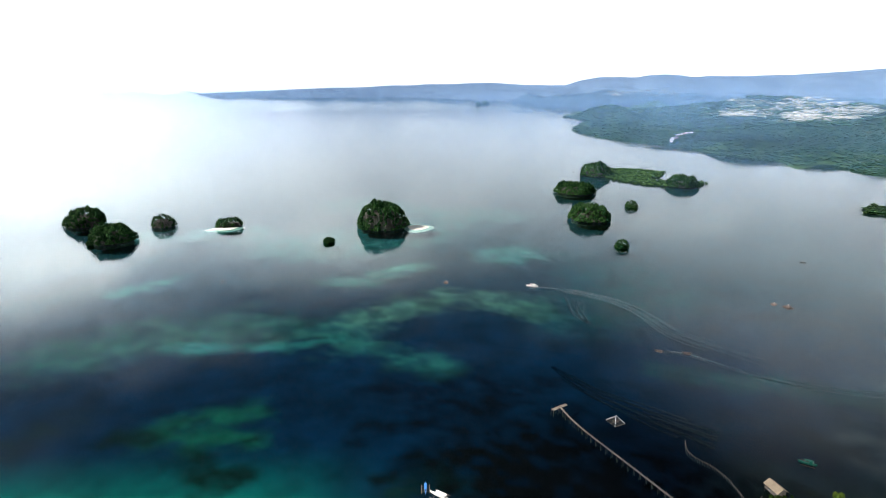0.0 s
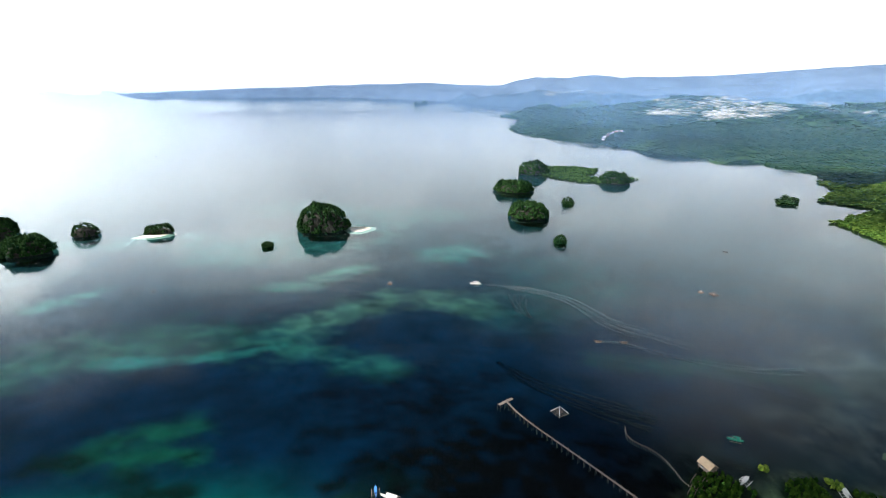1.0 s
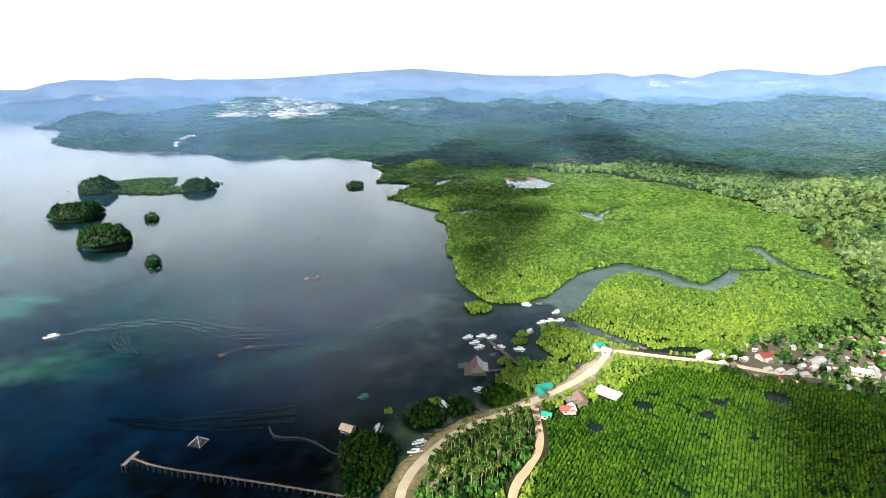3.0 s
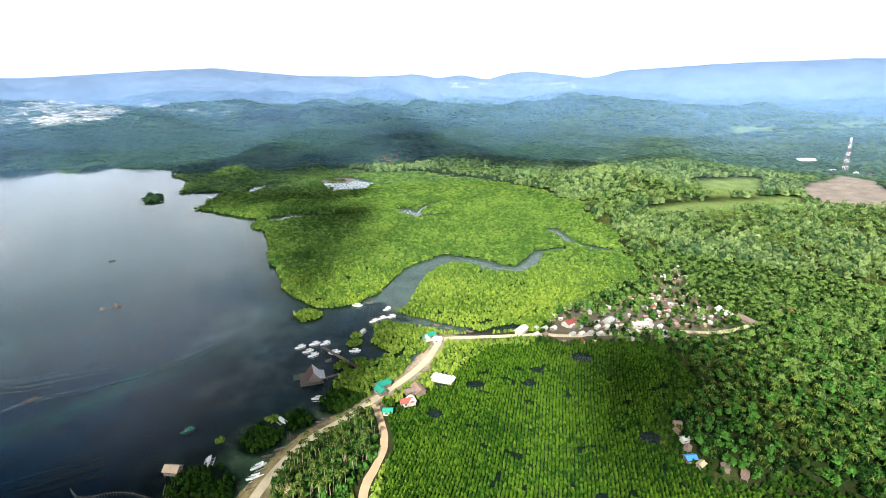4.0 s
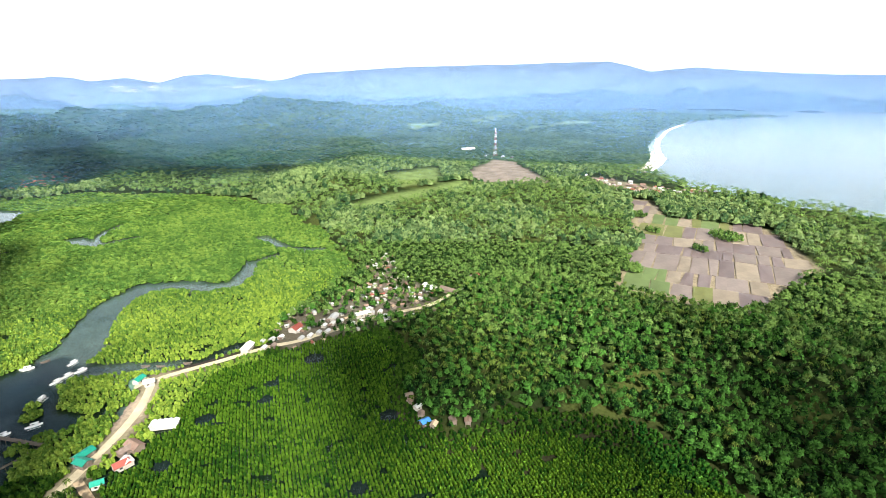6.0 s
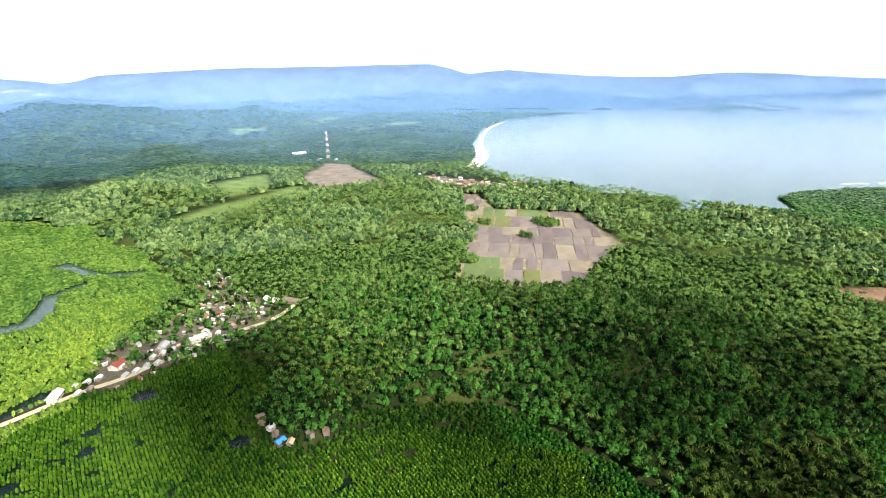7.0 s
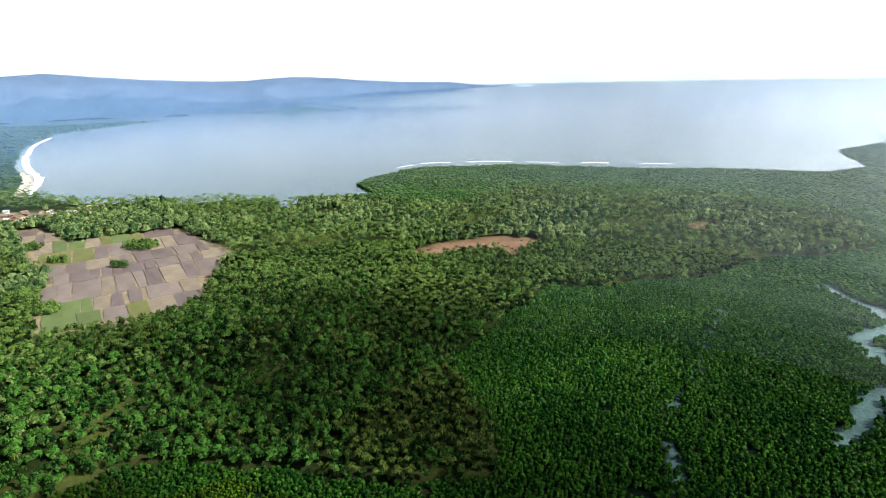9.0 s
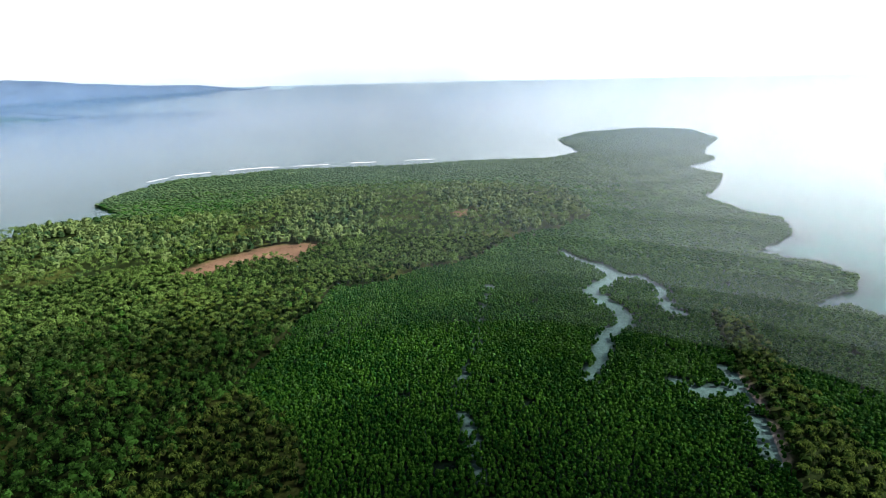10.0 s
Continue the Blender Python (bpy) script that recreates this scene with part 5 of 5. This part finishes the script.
            rod(bm, (q[0], q[1], -2.5), (q[0], q[1], deck_z + 0.8), post, 5)
            part("post", bm, WOOD, top)


jetty("footbridge", [(58, 237), (63, 222), (78, 196), (92, 171), (105, 147), (113, 132)], 0.45, 1.1, BAMBOO, "long narrow bamboo footbridge running out into the bay")
jetty("jetty_head", [(53.5, 234.5), (58, 237.3), (62.5, 240)], 0.9, 1.15, BAMBOO, "short bamboo crosspiece at the end of the footbridge")
jetty("dock", [(253, 183), (244, 161), (237, 145)], 1.1, 1.2, WOOD, "dark wooden dock with moored boats")
jetty("walkway", [(223, 160), (232, 153), (238, 148)], 0.8, 1.2, WOOD, "plank walkway from the stilt house to the trees")


def stake_fence():
    top = empty("fish_fence", "curved line of bamboo stakes in shallow water", "fence")
    p = resample([(111, 211), (108, 202), (117, 192), (119, 182), (119, 171), (123, 166)], 1.1)
    local = random.Random(3)
    for a in p:
        bm = bmesh.new()
        rod(bm, (a[0], a[1], -2), (a[0] + local.uniform(-.15, .15), a[1] + local.uniform(-.15, .15), local.uniform(0.6, 1.3)), 0.08, 5)
        part("stake", bm, BAMBOO, top)
    for a, b in zip(p[:-1], p[1:]):
        bm = bmesh.new()
        rod(bm, (a[0], a[1], 0.45), (b[0], b[1], 0.45), 0.06, 5)
        part("rail", bm, BAMBOO, top)


stake_fence()


def lift_net(x, y, yaw, s=1.0, label="bamboo lift-net raft with white crossed poles"):
    top = empty("fishing_raft", label, "raft")
    for k in range(7):
        part("float", bm_box(9 * s, 0.35, 0.35, at=(0, (-3 + k) * 1.4 * s, 0.2)), DARK if k % 3 else WOOD, top)
    part("platform", bm_box(3.2 * s, 3.2 * s, 0.2, at=(0, 0, 0.55)), WOOD, top)
    for sx in (-1, 1):
        for sy in (-1, 1):
            bm = bmesh.new()
            rod(bm, (sx * 4.4 * s, sy * 4.4 * s, 0.4), (sx * 0.3, sy * 0.3, 4.6 * s), 0.14, 6, 0.09)
            part("boom", bm, WHITE if s > 0.7 else WOOD, top, "slender bamboo boom")
    bm = bmesh.new()
    rod(bm, (0, 0, 0.5), (0, 0, 5.6 * s), 0.15)
    part("mast", bm, WHITE, top)
    top.matrix_world = pose(x, y, 0, 0, 0, yaw)


lift_net(83, 226, 25, 0.72)
for x, y, s in ((253, 366, 0.8), (246, 372, 0.5), (-1, 418, 0.5)):
    lift_net(x, y, 10 * x, s * 0.7, "dark bamboo fishing raft anchored in the bay")


# ---- boats ----
GLOSS_WHITE = plain("white_boat_paint", (0.80, 0.80, 0.78), 0.4, var=0.08)


def bangka(length, hull_mat, roof_mat, label, roofed=True):
    """An outrigger boat, bow towards +y."""
    top = empty("outrigger_boat", label, "boat", "outrigger boats of the bay")
    bm = bmesh.new()
    n, w = 9, length * 0.065
    rings = []
    for k in range(n):
        t = -1 + 2 * k / (n - 1)
        q = max(0.06, (1 - abs(t) ** 2.4))
        up = 0.45 * abs(t) ** 3
        yy = t * length / 2
        rings.append([bm.verts.new(c) for c in ((-w * q, yy, 0.75 + up), (-w * q * 0.8, yy, 0.1 + up * 0.7), (0, yy, -0.3 + up), (w * q * 0.8, yy, 0.1 + up * 0.7), (w * q, yy, 0.75 + up))])
    for a, b in zip(rings[:-1], rings[1:]):
        for j in range(4):
            bm.faces.new((a[j], a[j + 1], b[j + 1], b[j]))
        bm.faces.new((a[4], a[0], b[0], b[4]))
    bm.faces.new(rings[0][::-1])
    bm.faces.new(rings[-1])
    bmesh.ops.recalc_face_normals(bm, faces=bm.faces)
    part("hull", bm, hull_mat, top)
    span = length * 0.26
    for s in (-1, 1):
        bm = bmesh.new()
        rod(bm, (s * span, -length * 0.36, 0.12), (s * span, length * 0.38, 0.16), 0.11)
        part("outrigger", bm, BAMBOO if hull_mat is not GLOSS_WHITE else GLOSS_WHITE, top)
    for k in (-0.28, -0.05, 0.2):
        bm = bmesh.new()
        rod(bm, (-span, length * k, 0.2), (0, length * k, 0.95), 0.07, 5)
        rod(bm, (0, length * k, 0.95), (span, length * k, 0.2), 0.07, 5)
        part("cross_beam", bm, BAMBOO if hull_mat is not GLOSS_WHITE else GLOSS_WHITE, top)
    if roofed:
        bm = bmesh.new()
        for k in range(6):
            a0, a1 = -1.0 + k / 3, -1.0 + (k + 1) / 3
            box(bm, w * 0.52, length * 0.5, 0.07, (w * 1.25 * (a0 + a1) / 2, -length * 0.06, 2.15 - 0.22 * ((a0 + a1) / 2) ** 2), (0, 10 * (a0 + a1) / 2, 0))
        part("canopy", bm, roof_mat, top)
        for sx in (-1, 1):
            for yy in (-0.28, 0.16):
                bm = bmesh.new()
                rod(bm, (sx * w * 0.9, length * yy, 0.6), (sx * w * 1.1, length * yy, 2.05), 0.05, 5)
                part("post", bm, WHITE, top)
        part("cabin", bm_box(w * 1.5, length * 0.16, 0.9, at=(0, -length * 0.16, 1.15)), hull_mat, top)
    return top


BOATS = [  # x, y, yaw, model
    (249, 197, 60, 0), (256, 191, 50, 0), (259, 185, 65, 0), (246, 189, 55, 0), (243, 183, 60, 0), (251, 173, 40, 0), (241, 171, 70, 1), (257, 162, 30, 0), (282, 171, 80, 0), (320, 197, 20, 0),
    (328, 191, 40, 1), (322, 173, 70, 0), (300, 172, 60, 0), (306, 169, 60, 0), (311, 164, 50, 0), (204, 153, 30, 0), (181, 159, -20, 0), (190, 139, 10, 1), (187, 140, 20, 1), (144, 144, 45, 0),
    (150, 147, 60, 0), (157, 148, 40, 1), (138, 141, 50, 1), (310, 128, -10, 1), (308, 119, -10, 1), (145, 170, -60, 0), (97, 150, 75, 2), (-3, 176, 60, 2), (70, 410, 75, 2), (172, 147, -50, 1), (163, 146, 50, 1), (309, 104, 0, 1)]
local_boats = [bangka(7.4, GLOSS_WHITE, GLOSS_WHITE, "white outrigger boat with a canopy, at anchor"), bangka(5, WOOD, TIN, "small grey wooden outrigger boat, moored", roofed=False), bangka(9.5, WHITE, WHITE, "large white outrigger boat with a long roof")]
first = {}
for x, y, yaw, k in BOATS:
    m = pose(x, y, 0.0, 0, 0, yaw)
    if k not in first:
        first[k] = local_boats[k]
        first[k].matrix_world = m
    else:
        copy_thing(local_boats[k], m)
boat = bangka(7, TEAL, TEAL, "teal-roofed outrigger boat on open water")
boat.matrix_world = pose(158, 196, 0, 0, 0, 62)
boat = bangka(6.5, BLUE, BLUE, "bright blue outrigger boat beside the pier")
boat.matrix_world = pose(-9, 180, 0, 0, 0, 4)
small = bangka(5, DARK, DARK, "small dark outrigger boat under way", roofed=False)
small.matrix_world = pose(132, 299, 0, 0, 0, 70)
for x, y, yaw in ((148, 296, 75), (-527, 1289, 80), (237, 1000, 20), (-190, 420, 30), (330, 470, 60)):
    copy_thing(small, pose(x, y, 0, 0, 0, yaw))


# ---- wakes: low ridges on the water ----
def wake(pts, offsets, label, amp=0.22):
    top = empty("wake", label, "wake", kind="structure")
    for o in offsets:
        p = resample(pts, 2.5)
        t = np.gradient(p, axis=0)
        t /= np.linalg.norm(t, axis=1)[:, None] + 1e-9
        nrm = np.stack([-t[:, 1], t[:, 0]], -1)
        s = np.linspace(0, 1, len(p))
        p = p + nrm * (o * (0.15 + s ** 0.7) + 0.8 * np.sin(s * 9 + o))[:, None]
        lo, hi = (0, len(p)) if abs(o) < 6 else (int(len(p) * 0.15), int(len(p) * 0.85))
        p, nrm, s = p[lo:hi], nrm[lo:hi], s[lo:hi]
        rows = []
        for u, z in ((-0.9, 0.012), (-0.45, amp * 0.5), (0, amp), (0.45, amp * 0.5), (0.9, 0.012)):
            rows.append(np.stack([p[:, 0] + nrm[:, 0] * u, p[:, 1] + nrm[:, 1] * u, 0.01 + z * np.sin(np.clip(s, 0.02, 0.98) * np.pi) ** 0.4], -1))
        ob = new("ripple", raw_mesh("ripple", np.stack(rows, 0).reshape(-1, 3), polar_faces(5, len(p), False)[:, ::-1], WATER, smooth_faces=True))
        ob.parent = top


wake([(68, 411), (99, 400), (133, 377), (146, 345), (152, 322), (175, 300), (190, 284)], (-9, -6, -3.5, 0, 3.5, 6), "curved wake trailing behind the white boat", 0.14)
wake([(132, 299), (148, 296), (167, 276), (191, 261), (216, 253), (240, 250)], (-3, 0, 3), "thin wake behind the small dark boats")
wake([(62, 280), (75, 256), (92, 240), (112, 222), (128, 210)], (-8, -5.5, -3, 0, 3, 5.5, 8), "fan of fine ripples from a passing boat", 0.05)
wake([(98, 340), (93, 362), (100, 385)], (-7, -4.5, -2, 0.5, 3, 5.5), "fine ripples where two wakes cross", 0.14)


# ---- mast ----
def lattice_mast(x, y, h):
    top = empty("radio_mast", "tall red and white lattice mast above the trees", "mast")
    z0 = ground_at(x, y)
    n = 10
    for k in range(n):
        a, b = k / n, (k + 1) / n
        wa, wb = 2.6 * (1 - a) + 0.7, 2.6 * (1 - b) + 0.7
        bm = bmesh.new()
        cs = [(-1, -1), (1, -1), (1, 1), (-1, 1)]
        for i in range(4):
            (sx, sy), (tx, ty) = cs[i], cs[(i + 1) % 4]
            rod(bm, (sx * wa, sy * wa, h * a), (sx * wb, sy * wb, h * b), 0.22, 5)
            rod(bm, (sx * wa, sy * wa, h * a), (tx * wb, ty * wb, h * b), 0.14, 4)
            rod(bm, (sx * wb, sy * wb, h * b), (tx * wb, ty * wb, h * b), 0.14, 4)
        part("mast_section", bm, WHITE if k % 2 else RED, top)
    for k in range(5):
        bm = bmesh.new()
        rod(bm, (1.2, 0, h * 0.97 - k * 2.4), (1.8, 0, h * 0.97 - k * 2.4), 0.9, 10)
        part("dish", bm, WHITE, top).rotation_euler = (0, 0, k * 1.3)
    top.matrix_world = pose(x, y, z0, 0, 0, 15)


lattice_mast(1138, -315, 62)


# ---- palm grove by the road: single trees ----
def palm_tree(h, seed):
    top = empty("coconut_palm", "tall coconut palm with a bare grey trunk", "palm", "palms of the roadside grove")
    bm = bmesh.new()
    bend = 0.6 + 0.3 * (seed % 3)
    last = None
    for k in range(5):
        t = k / 4
        c = Vector((bend * t * t, 0, h * t))
        rad = 0.17 - 0.07 * t
        ring = [bm.verts.new(c + Vector((math.cos(a) * rad, math.sin(a) * rad, 0))) for a in [i * 2 * math.pi / 6 for i in range(6)]]
        if last:
            for i in range(6):
                bm.faces.new((last[i], last[(i + 1) % 6], ring[(i + 1) % 6], ring[i]))
        last = ring
    part("trunk", bm, BARK, top)
    tv, tf = palm_head(15)
    me = raw_mesh("crown", tv * 2.2 + [bend, 0, h], tf, LEAF_PALM, tint=np.full(len(tv), 0.1 * (seed % 5)))
    new("crown", me).parent = top
    return top


def grove():
    local = random.Random(9)
    models = [palm_tree(h, k) for k, h in enumerate((6.5, 7.5, 8.5, 9.5, 8.0))]
    used = set()
    x, y = grid(110, 215, 90, 140, 3.7)
    inside_ = (signed(PALM_GROVE, x, y) > 0) & (road_dist(x, y) > 1.5)
    for px, py in zip(x[inside_], y[inside_]):
        k = local.randrange(5)
        m = pose(px, py, ground_at(px, py) - 0.1, 0, 0, local.uniform(0, 360))
        if k in used:
            copy_thing(models[k], m)
        else:
            used.add(k)
            models[k].matrix_world = m
    bx, by = grid(110, 215, 90, 140, 2.6)
    inside_ = (signed(PALM_GROVE, bx, by) > -2) & (road_dist(bx, by) > 0.8) & (rng.uniform(0, 1, len(bx)) < 0.75)
    bx, by = bx[inside_], by[inside_]
    plant("undergrowth", T_MANG, bx, by, height(bx, by), 2.0, rng.uniform(2.2, 5.0, len(bx)), LEAF_WOOD, "low bushes under the roadside palms", "bushes")


grove()
# small mangrove bushes round the dock
for bx, by, br in ((238, 160, 4.5), (246, 152, 4.5), (231, 150, 5.5), (180, 164, 3), (158, 176, 2.5), (266, 168, 5), (275, 172, 4)):
    gx, gy = grid(bx - br, bx + br, by - br, by + br, 1.7)
    near_ = np.hypot(gx - bx, (gy - by)) < br
    plant("mangrove_bush", T_MANG, gx[near_], gy[near_], np.full(near_.sum(), 0.1), 1.2, 2.0, LEAF_MANGROVE, "small round mangrove bush standing in shallow water", "mangrove")


# ---- surf along the eastern shore ----
def surf(pts, half, seed):
    me = ribbon("foam", pts, half, 0.10, plain("sea_foam", (0.86, 0.88, 0.88), 0.8, var=0.1), step=5, seed=seed, cols=5, level=0.05)
    return tagged(new("surf", me), "white breaking surf along the open shore", "surf", kind="structure")


for k, (pts, half) in enumerate((([(414, -985), (395, -1000), (358, -1012)], 3), ([(330, -1025), (285, -1046), (240, -1050)], 4), ([(215, -1052), (191, -1054), (150, -1060)], 2.5), ([(108, -1068), (54, -1072)], 4), ([(0, -1080), (-60, -1083)], 3),
                                 ([(440, -930), (420, -965)], 2), ([(905, -548), (1010, -634), (1120, -700)], 7), ([(1120, -696), (1258, -772), (1440, -890)], 7), ([(1440, -895), (1668, -1055), (1860, -1240)], 6), ([(960, -600), (1060, -675)], 4))):
    surf(pts, half, k + 20)


# ---- mist lying on the hills ----
def puff_mesh(name, blobs, seed, mat, rough=0.25, fine=3):
    local = np.random.default_rng(seed)
    bm = bmesh.new()
    bmesh.ops.create_icosphere(bm, subdivisions=fine, radius=1)
    bmesh.ops.delete(bm, geom=[v for v in bm.verts if v.co.z < -0.3], context="VERTS")      # flat undersides stay open
    bm.verts.index_update()
    base = np.array([v.co for v in bm.verts])
    tri = np.array([[v.index for v in f.verts] for f in bm.faces])
    bm.free()
    V, F = [], []
    for k, (x, y, z, rx, ry, rz, yaw) in enumerate(blobs):
        o = local.uniform(0, 500, 2)
        q = 1 + (fbm(base[:, 0] + base[:, 2] + o[0], base[:, 1] - base[:, 2] + o[1], 0.55, seed, 3) - 0.5) * rough * 3
        p = base * q[:, None] * [rx, ry, rz]
        c, s = math.cos(yaw), math.sin(yaw)
        V.append(np.stack([p[:, 0] * c - p[:, 1] * s + x, p[:, 0] * s + p[:, 1] * c + y, p[:, 2] + z], -1))
        F.append(tri + k * len(base))
    return raw_mesh(name, np.concatenate(V), np.concatenate(F), mat, smooth_faces=True)


def veil(name, color, opacity, scale, lo=0.35, hi=0.62):
    """Thin cloud: part of the light passes, in uneven wisps."""
    m = bpy.data.materials.new(name)
    n, l, b = nodes_of(m)
    b.inputs["Base Color"].default_value, b.inputs["Roughness"].default_value, b.inputs["Specular IOR Level"].default_value = (*color, 1), 1.0, 0.0
    geo = n.new("ShaderNodeNewGeometry")
    no = n.new("ShaderNodeTexNoise")
    no.inputs["Scale"].default_value, no.inputs["Detail"].default_value = 1 / scale, 6
    l.new(geo.outputs["Position"], no.inputs["Vector"])
    r = n.new("ShaderNodeMapRange")
    r.inputs["From Min"].default_value, r.inputs["From Max"].default_value = lo, hi
    r.inputs["To Max"].default_value = opacity
    l.new(no.outputs["Fac"], r.inputs["Value"])
    tp, tl, mx, ms = n.new("ShaderNodeBsdfTransparent"), n.new("ShaderNodeBsdfTranslucent"), n.new("ShaderNodeMixShader"), n.new("ShaderNodeMixShader")
    tl.inputs["Color"].default_value = (*color, 1)
    l.new(b.outputs[0], mx.inputs[1])
    l.new(tl.outputs[0], mx.inputs[2])
    l.new(r.outputs[0], ms.inputs[0])
    l.new(tp.outputs[0], ms.inputs[1])
    l.new(mx.outputs[0], ms.inputs[2])
    l.new(ms.outputs[0], n["Material Output"].inputs[0])
    return m


MIST = veil("morning_mist", (0.90, 0.91, 0.93), 0.30, 40, 0.25, 0.65)


def mist(az0, az1, dist, el0, el1, size, count, seed):
    """A bank of low cloud between two bearings and two dips under the horizon: many small thin puffs."""
    local = np.random.default_rng(seed)
    blobs = []
    while len(blobs) < count * 18:
        t, e = local.uniform(0, 1), local.uniform(0, 1)
        if local.uniform(0, 1) > 0.1 + 1.2 * float(vnoise(t * count * 0.25, e * 2, 1.0, seed)) ** 2:
            continue
        az, dip = az0 + (az1 - az0) * t, el0 + (el1 - el0) * e
        d = dist * (1 + 0.10 * (0.5 - e)) * local.normal(1.0, 0.015)
        z = 160 - d * math.tan(radians(dip))
        s = size * local.uniform(0.5, 1.3)
        for _ in range(18):
            a, q = radians(az) + local.normal(0, s * 0.75 / d), d + local.normal(0, s * 0.5)
            r = s * local.uniform(0.16, 0.42)
            blobs.append((-q * math.sin(a), q * math.cos(a), z + abs(local.normal(0, s * 0.22)), r * 1.3, r, r * 0.6, a))
    tagged(new("mist_bank", puff_mesh("mist_bank", blobs, seed, MIST, 0.3, 1)), "white morning mist lying over wooded hills", "mist", kind="stuff")


for k, bank in enumerate(((-27, -37, 2100, 1.6, 3.1, 30, 44), (-31, -37, 1950, 2.9, 3.7, 28, 22), (-36, -42.5, 2150, 1.7, 2.9, 22, 16), (-37.5, -42, 1800, 3.5, 4.2, 20, 9), (-43.5, -47.5, 2250, 1.9, 2.7, 18, 9),
                          (-49, -52, 2300, 1.6, 2.6, 16, 8), (-14, -23, 3150, 0.8, 1.3, 20, 14), (-44, -47, 3100, 0.45, 0.6, 16, 3), (-55, -58, 2900, 1.0, 1.5, 14, 5), (-69.5, -75.7, 3280, 0.1, 0.55, 30, 16),
                          (-77.8, -82, 3280, 0.2, 0.6, 26, 12), (-92.5, -95.5, 3250, 0.55, 0.85, 18, 6), (-58, -68, 3150, 0.6, 1.3, 12, 6), (-100, -104, 3200, 1.0, 1.4, 14, 4))):
    mist(*bank, 200 + k)


# ---- morning haze, thin curtains one behind the other over land and sea ----
def haze_material(name, color):
    m = veil(name, color, 1.0, 420, 0.2, 0.8)
    n, l = m.node_tree.nodes, m.node_tree.links
    at, mul = n.new("ShaderNodeAttribute"), n.new("ShaderNodeMath")
    at.attribute_name = "tint"
    mul.operation = "MULTIPLY"
    out = n["Material Output"].inputs[0].links[0].from_node
    l.new(out.inputs[0].links[0].from_socket, mul.inputs[0])
    l.new(at.outputs["Fac"], mul.inputs[1])
    l.new(mul.outputs[0], out.inputs[0])
    return m


def haze(r, mat, dense, label):
    """A curtain of thin haze; dense(azimuth) is its density near the ground, thinning out upwards."""
    az = np.linspace(0, 2 * np.pi, 180, endpoint=False)
    zs = np.array((-3.0, 60.0, 100.0, 140.0, 180.0, 220.0, 260.0, 300.0))
    rr = r * (1 + 0.03 * np.sin(3 * az + r))
    v = np.concatenate([np.stack([-rr * np.sin(az), rr * np.cos(az), np.full(180, z)], -1) for z in zs])
    tint = np.concatenate([dense(np.degrees(az)) * smooth(300, 60, z) for z in zs])
    tagged(new("haze", raw_mesh("haze", v, polar_faces(len(zs), 180, True), mat, tint=tint, smooth_faces=True)), label, "haze", kind="stuff")


BLUE_AIR = haze_material("blue_haze", (0.31, 0.55, 0.96))
PALE_AIR = haze_material("pale_haze", (0.80, 0.88, 1.0))
for r, thick in ((880, 0.05), (1100, 0.09), (1300, 0.12), (1520, 0.13), (1770, 0.14), (2060, 0.15), (2400, 0.15), (2850, 0.16), (3500, 0.10)):
    haze(r, BLUE_AIR, lambda a: np.full(a.shape, thick), "thin blue morning haze hanging over land and sea")
for r, thick in ((320, 0.06), (370, 0.06), (430, 0.10), (520, 0.13), (640, 0.14), (780, 0.14), (950, 0.14), (1150, 0.14)):      # thicker over the cape, towards the sun
    haze(r, PALE_AIR, lambda a: thick * smooth(204, 148, a) * smooth(70, 110, a), "pale sunlit haze over the cape")


# ---- broken cloud high over the coast, towards the sun: unseen, placed for its shade ----
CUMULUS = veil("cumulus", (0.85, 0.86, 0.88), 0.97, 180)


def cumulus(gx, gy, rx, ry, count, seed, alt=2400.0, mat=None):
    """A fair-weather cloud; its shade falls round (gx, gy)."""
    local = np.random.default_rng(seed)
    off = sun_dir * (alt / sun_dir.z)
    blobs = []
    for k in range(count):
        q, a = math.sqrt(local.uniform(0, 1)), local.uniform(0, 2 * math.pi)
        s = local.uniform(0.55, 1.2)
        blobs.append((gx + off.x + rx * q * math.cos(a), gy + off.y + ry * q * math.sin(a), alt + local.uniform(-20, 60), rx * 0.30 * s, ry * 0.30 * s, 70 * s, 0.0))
    tagged(new("cloud", puff_mesh("cloud", blobs, seed, mat or CUMULUS, 0.25, 2)), "broken white cumulus out of view, placed for its shade", "cloud", kind="stuff")


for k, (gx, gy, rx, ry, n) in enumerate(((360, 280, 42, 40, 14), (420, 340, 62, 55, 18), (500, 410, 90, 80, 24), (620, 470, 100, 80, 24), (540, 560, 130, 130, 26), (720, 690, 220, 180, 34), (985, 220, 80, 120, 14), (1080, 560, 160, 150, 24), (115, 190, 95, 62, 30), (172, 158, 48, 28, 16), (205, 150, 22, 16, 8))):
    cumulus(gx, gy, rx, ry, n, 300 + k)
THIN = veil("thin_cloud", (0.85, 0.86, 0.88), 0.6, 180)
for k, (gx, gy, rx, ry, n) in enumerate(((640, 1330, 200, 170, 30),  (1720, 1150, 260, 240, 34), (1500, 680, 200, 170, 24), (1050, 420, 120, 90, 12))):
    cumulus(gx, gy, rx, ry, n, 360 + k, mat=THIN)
# two unseen clouds added only to dim the southern and planted ground
cumulus(20, -215, 210, 150, 28, 340, mat=veil("added_shade_cloud", (0.85, 0.86, 0.88), 0.42, 150))
cumulus(205, -20, 80, 60, 16, 341, mat=veil("added_shade_wisp", (0.85, 0.86, 0.88), 0.38, 150))
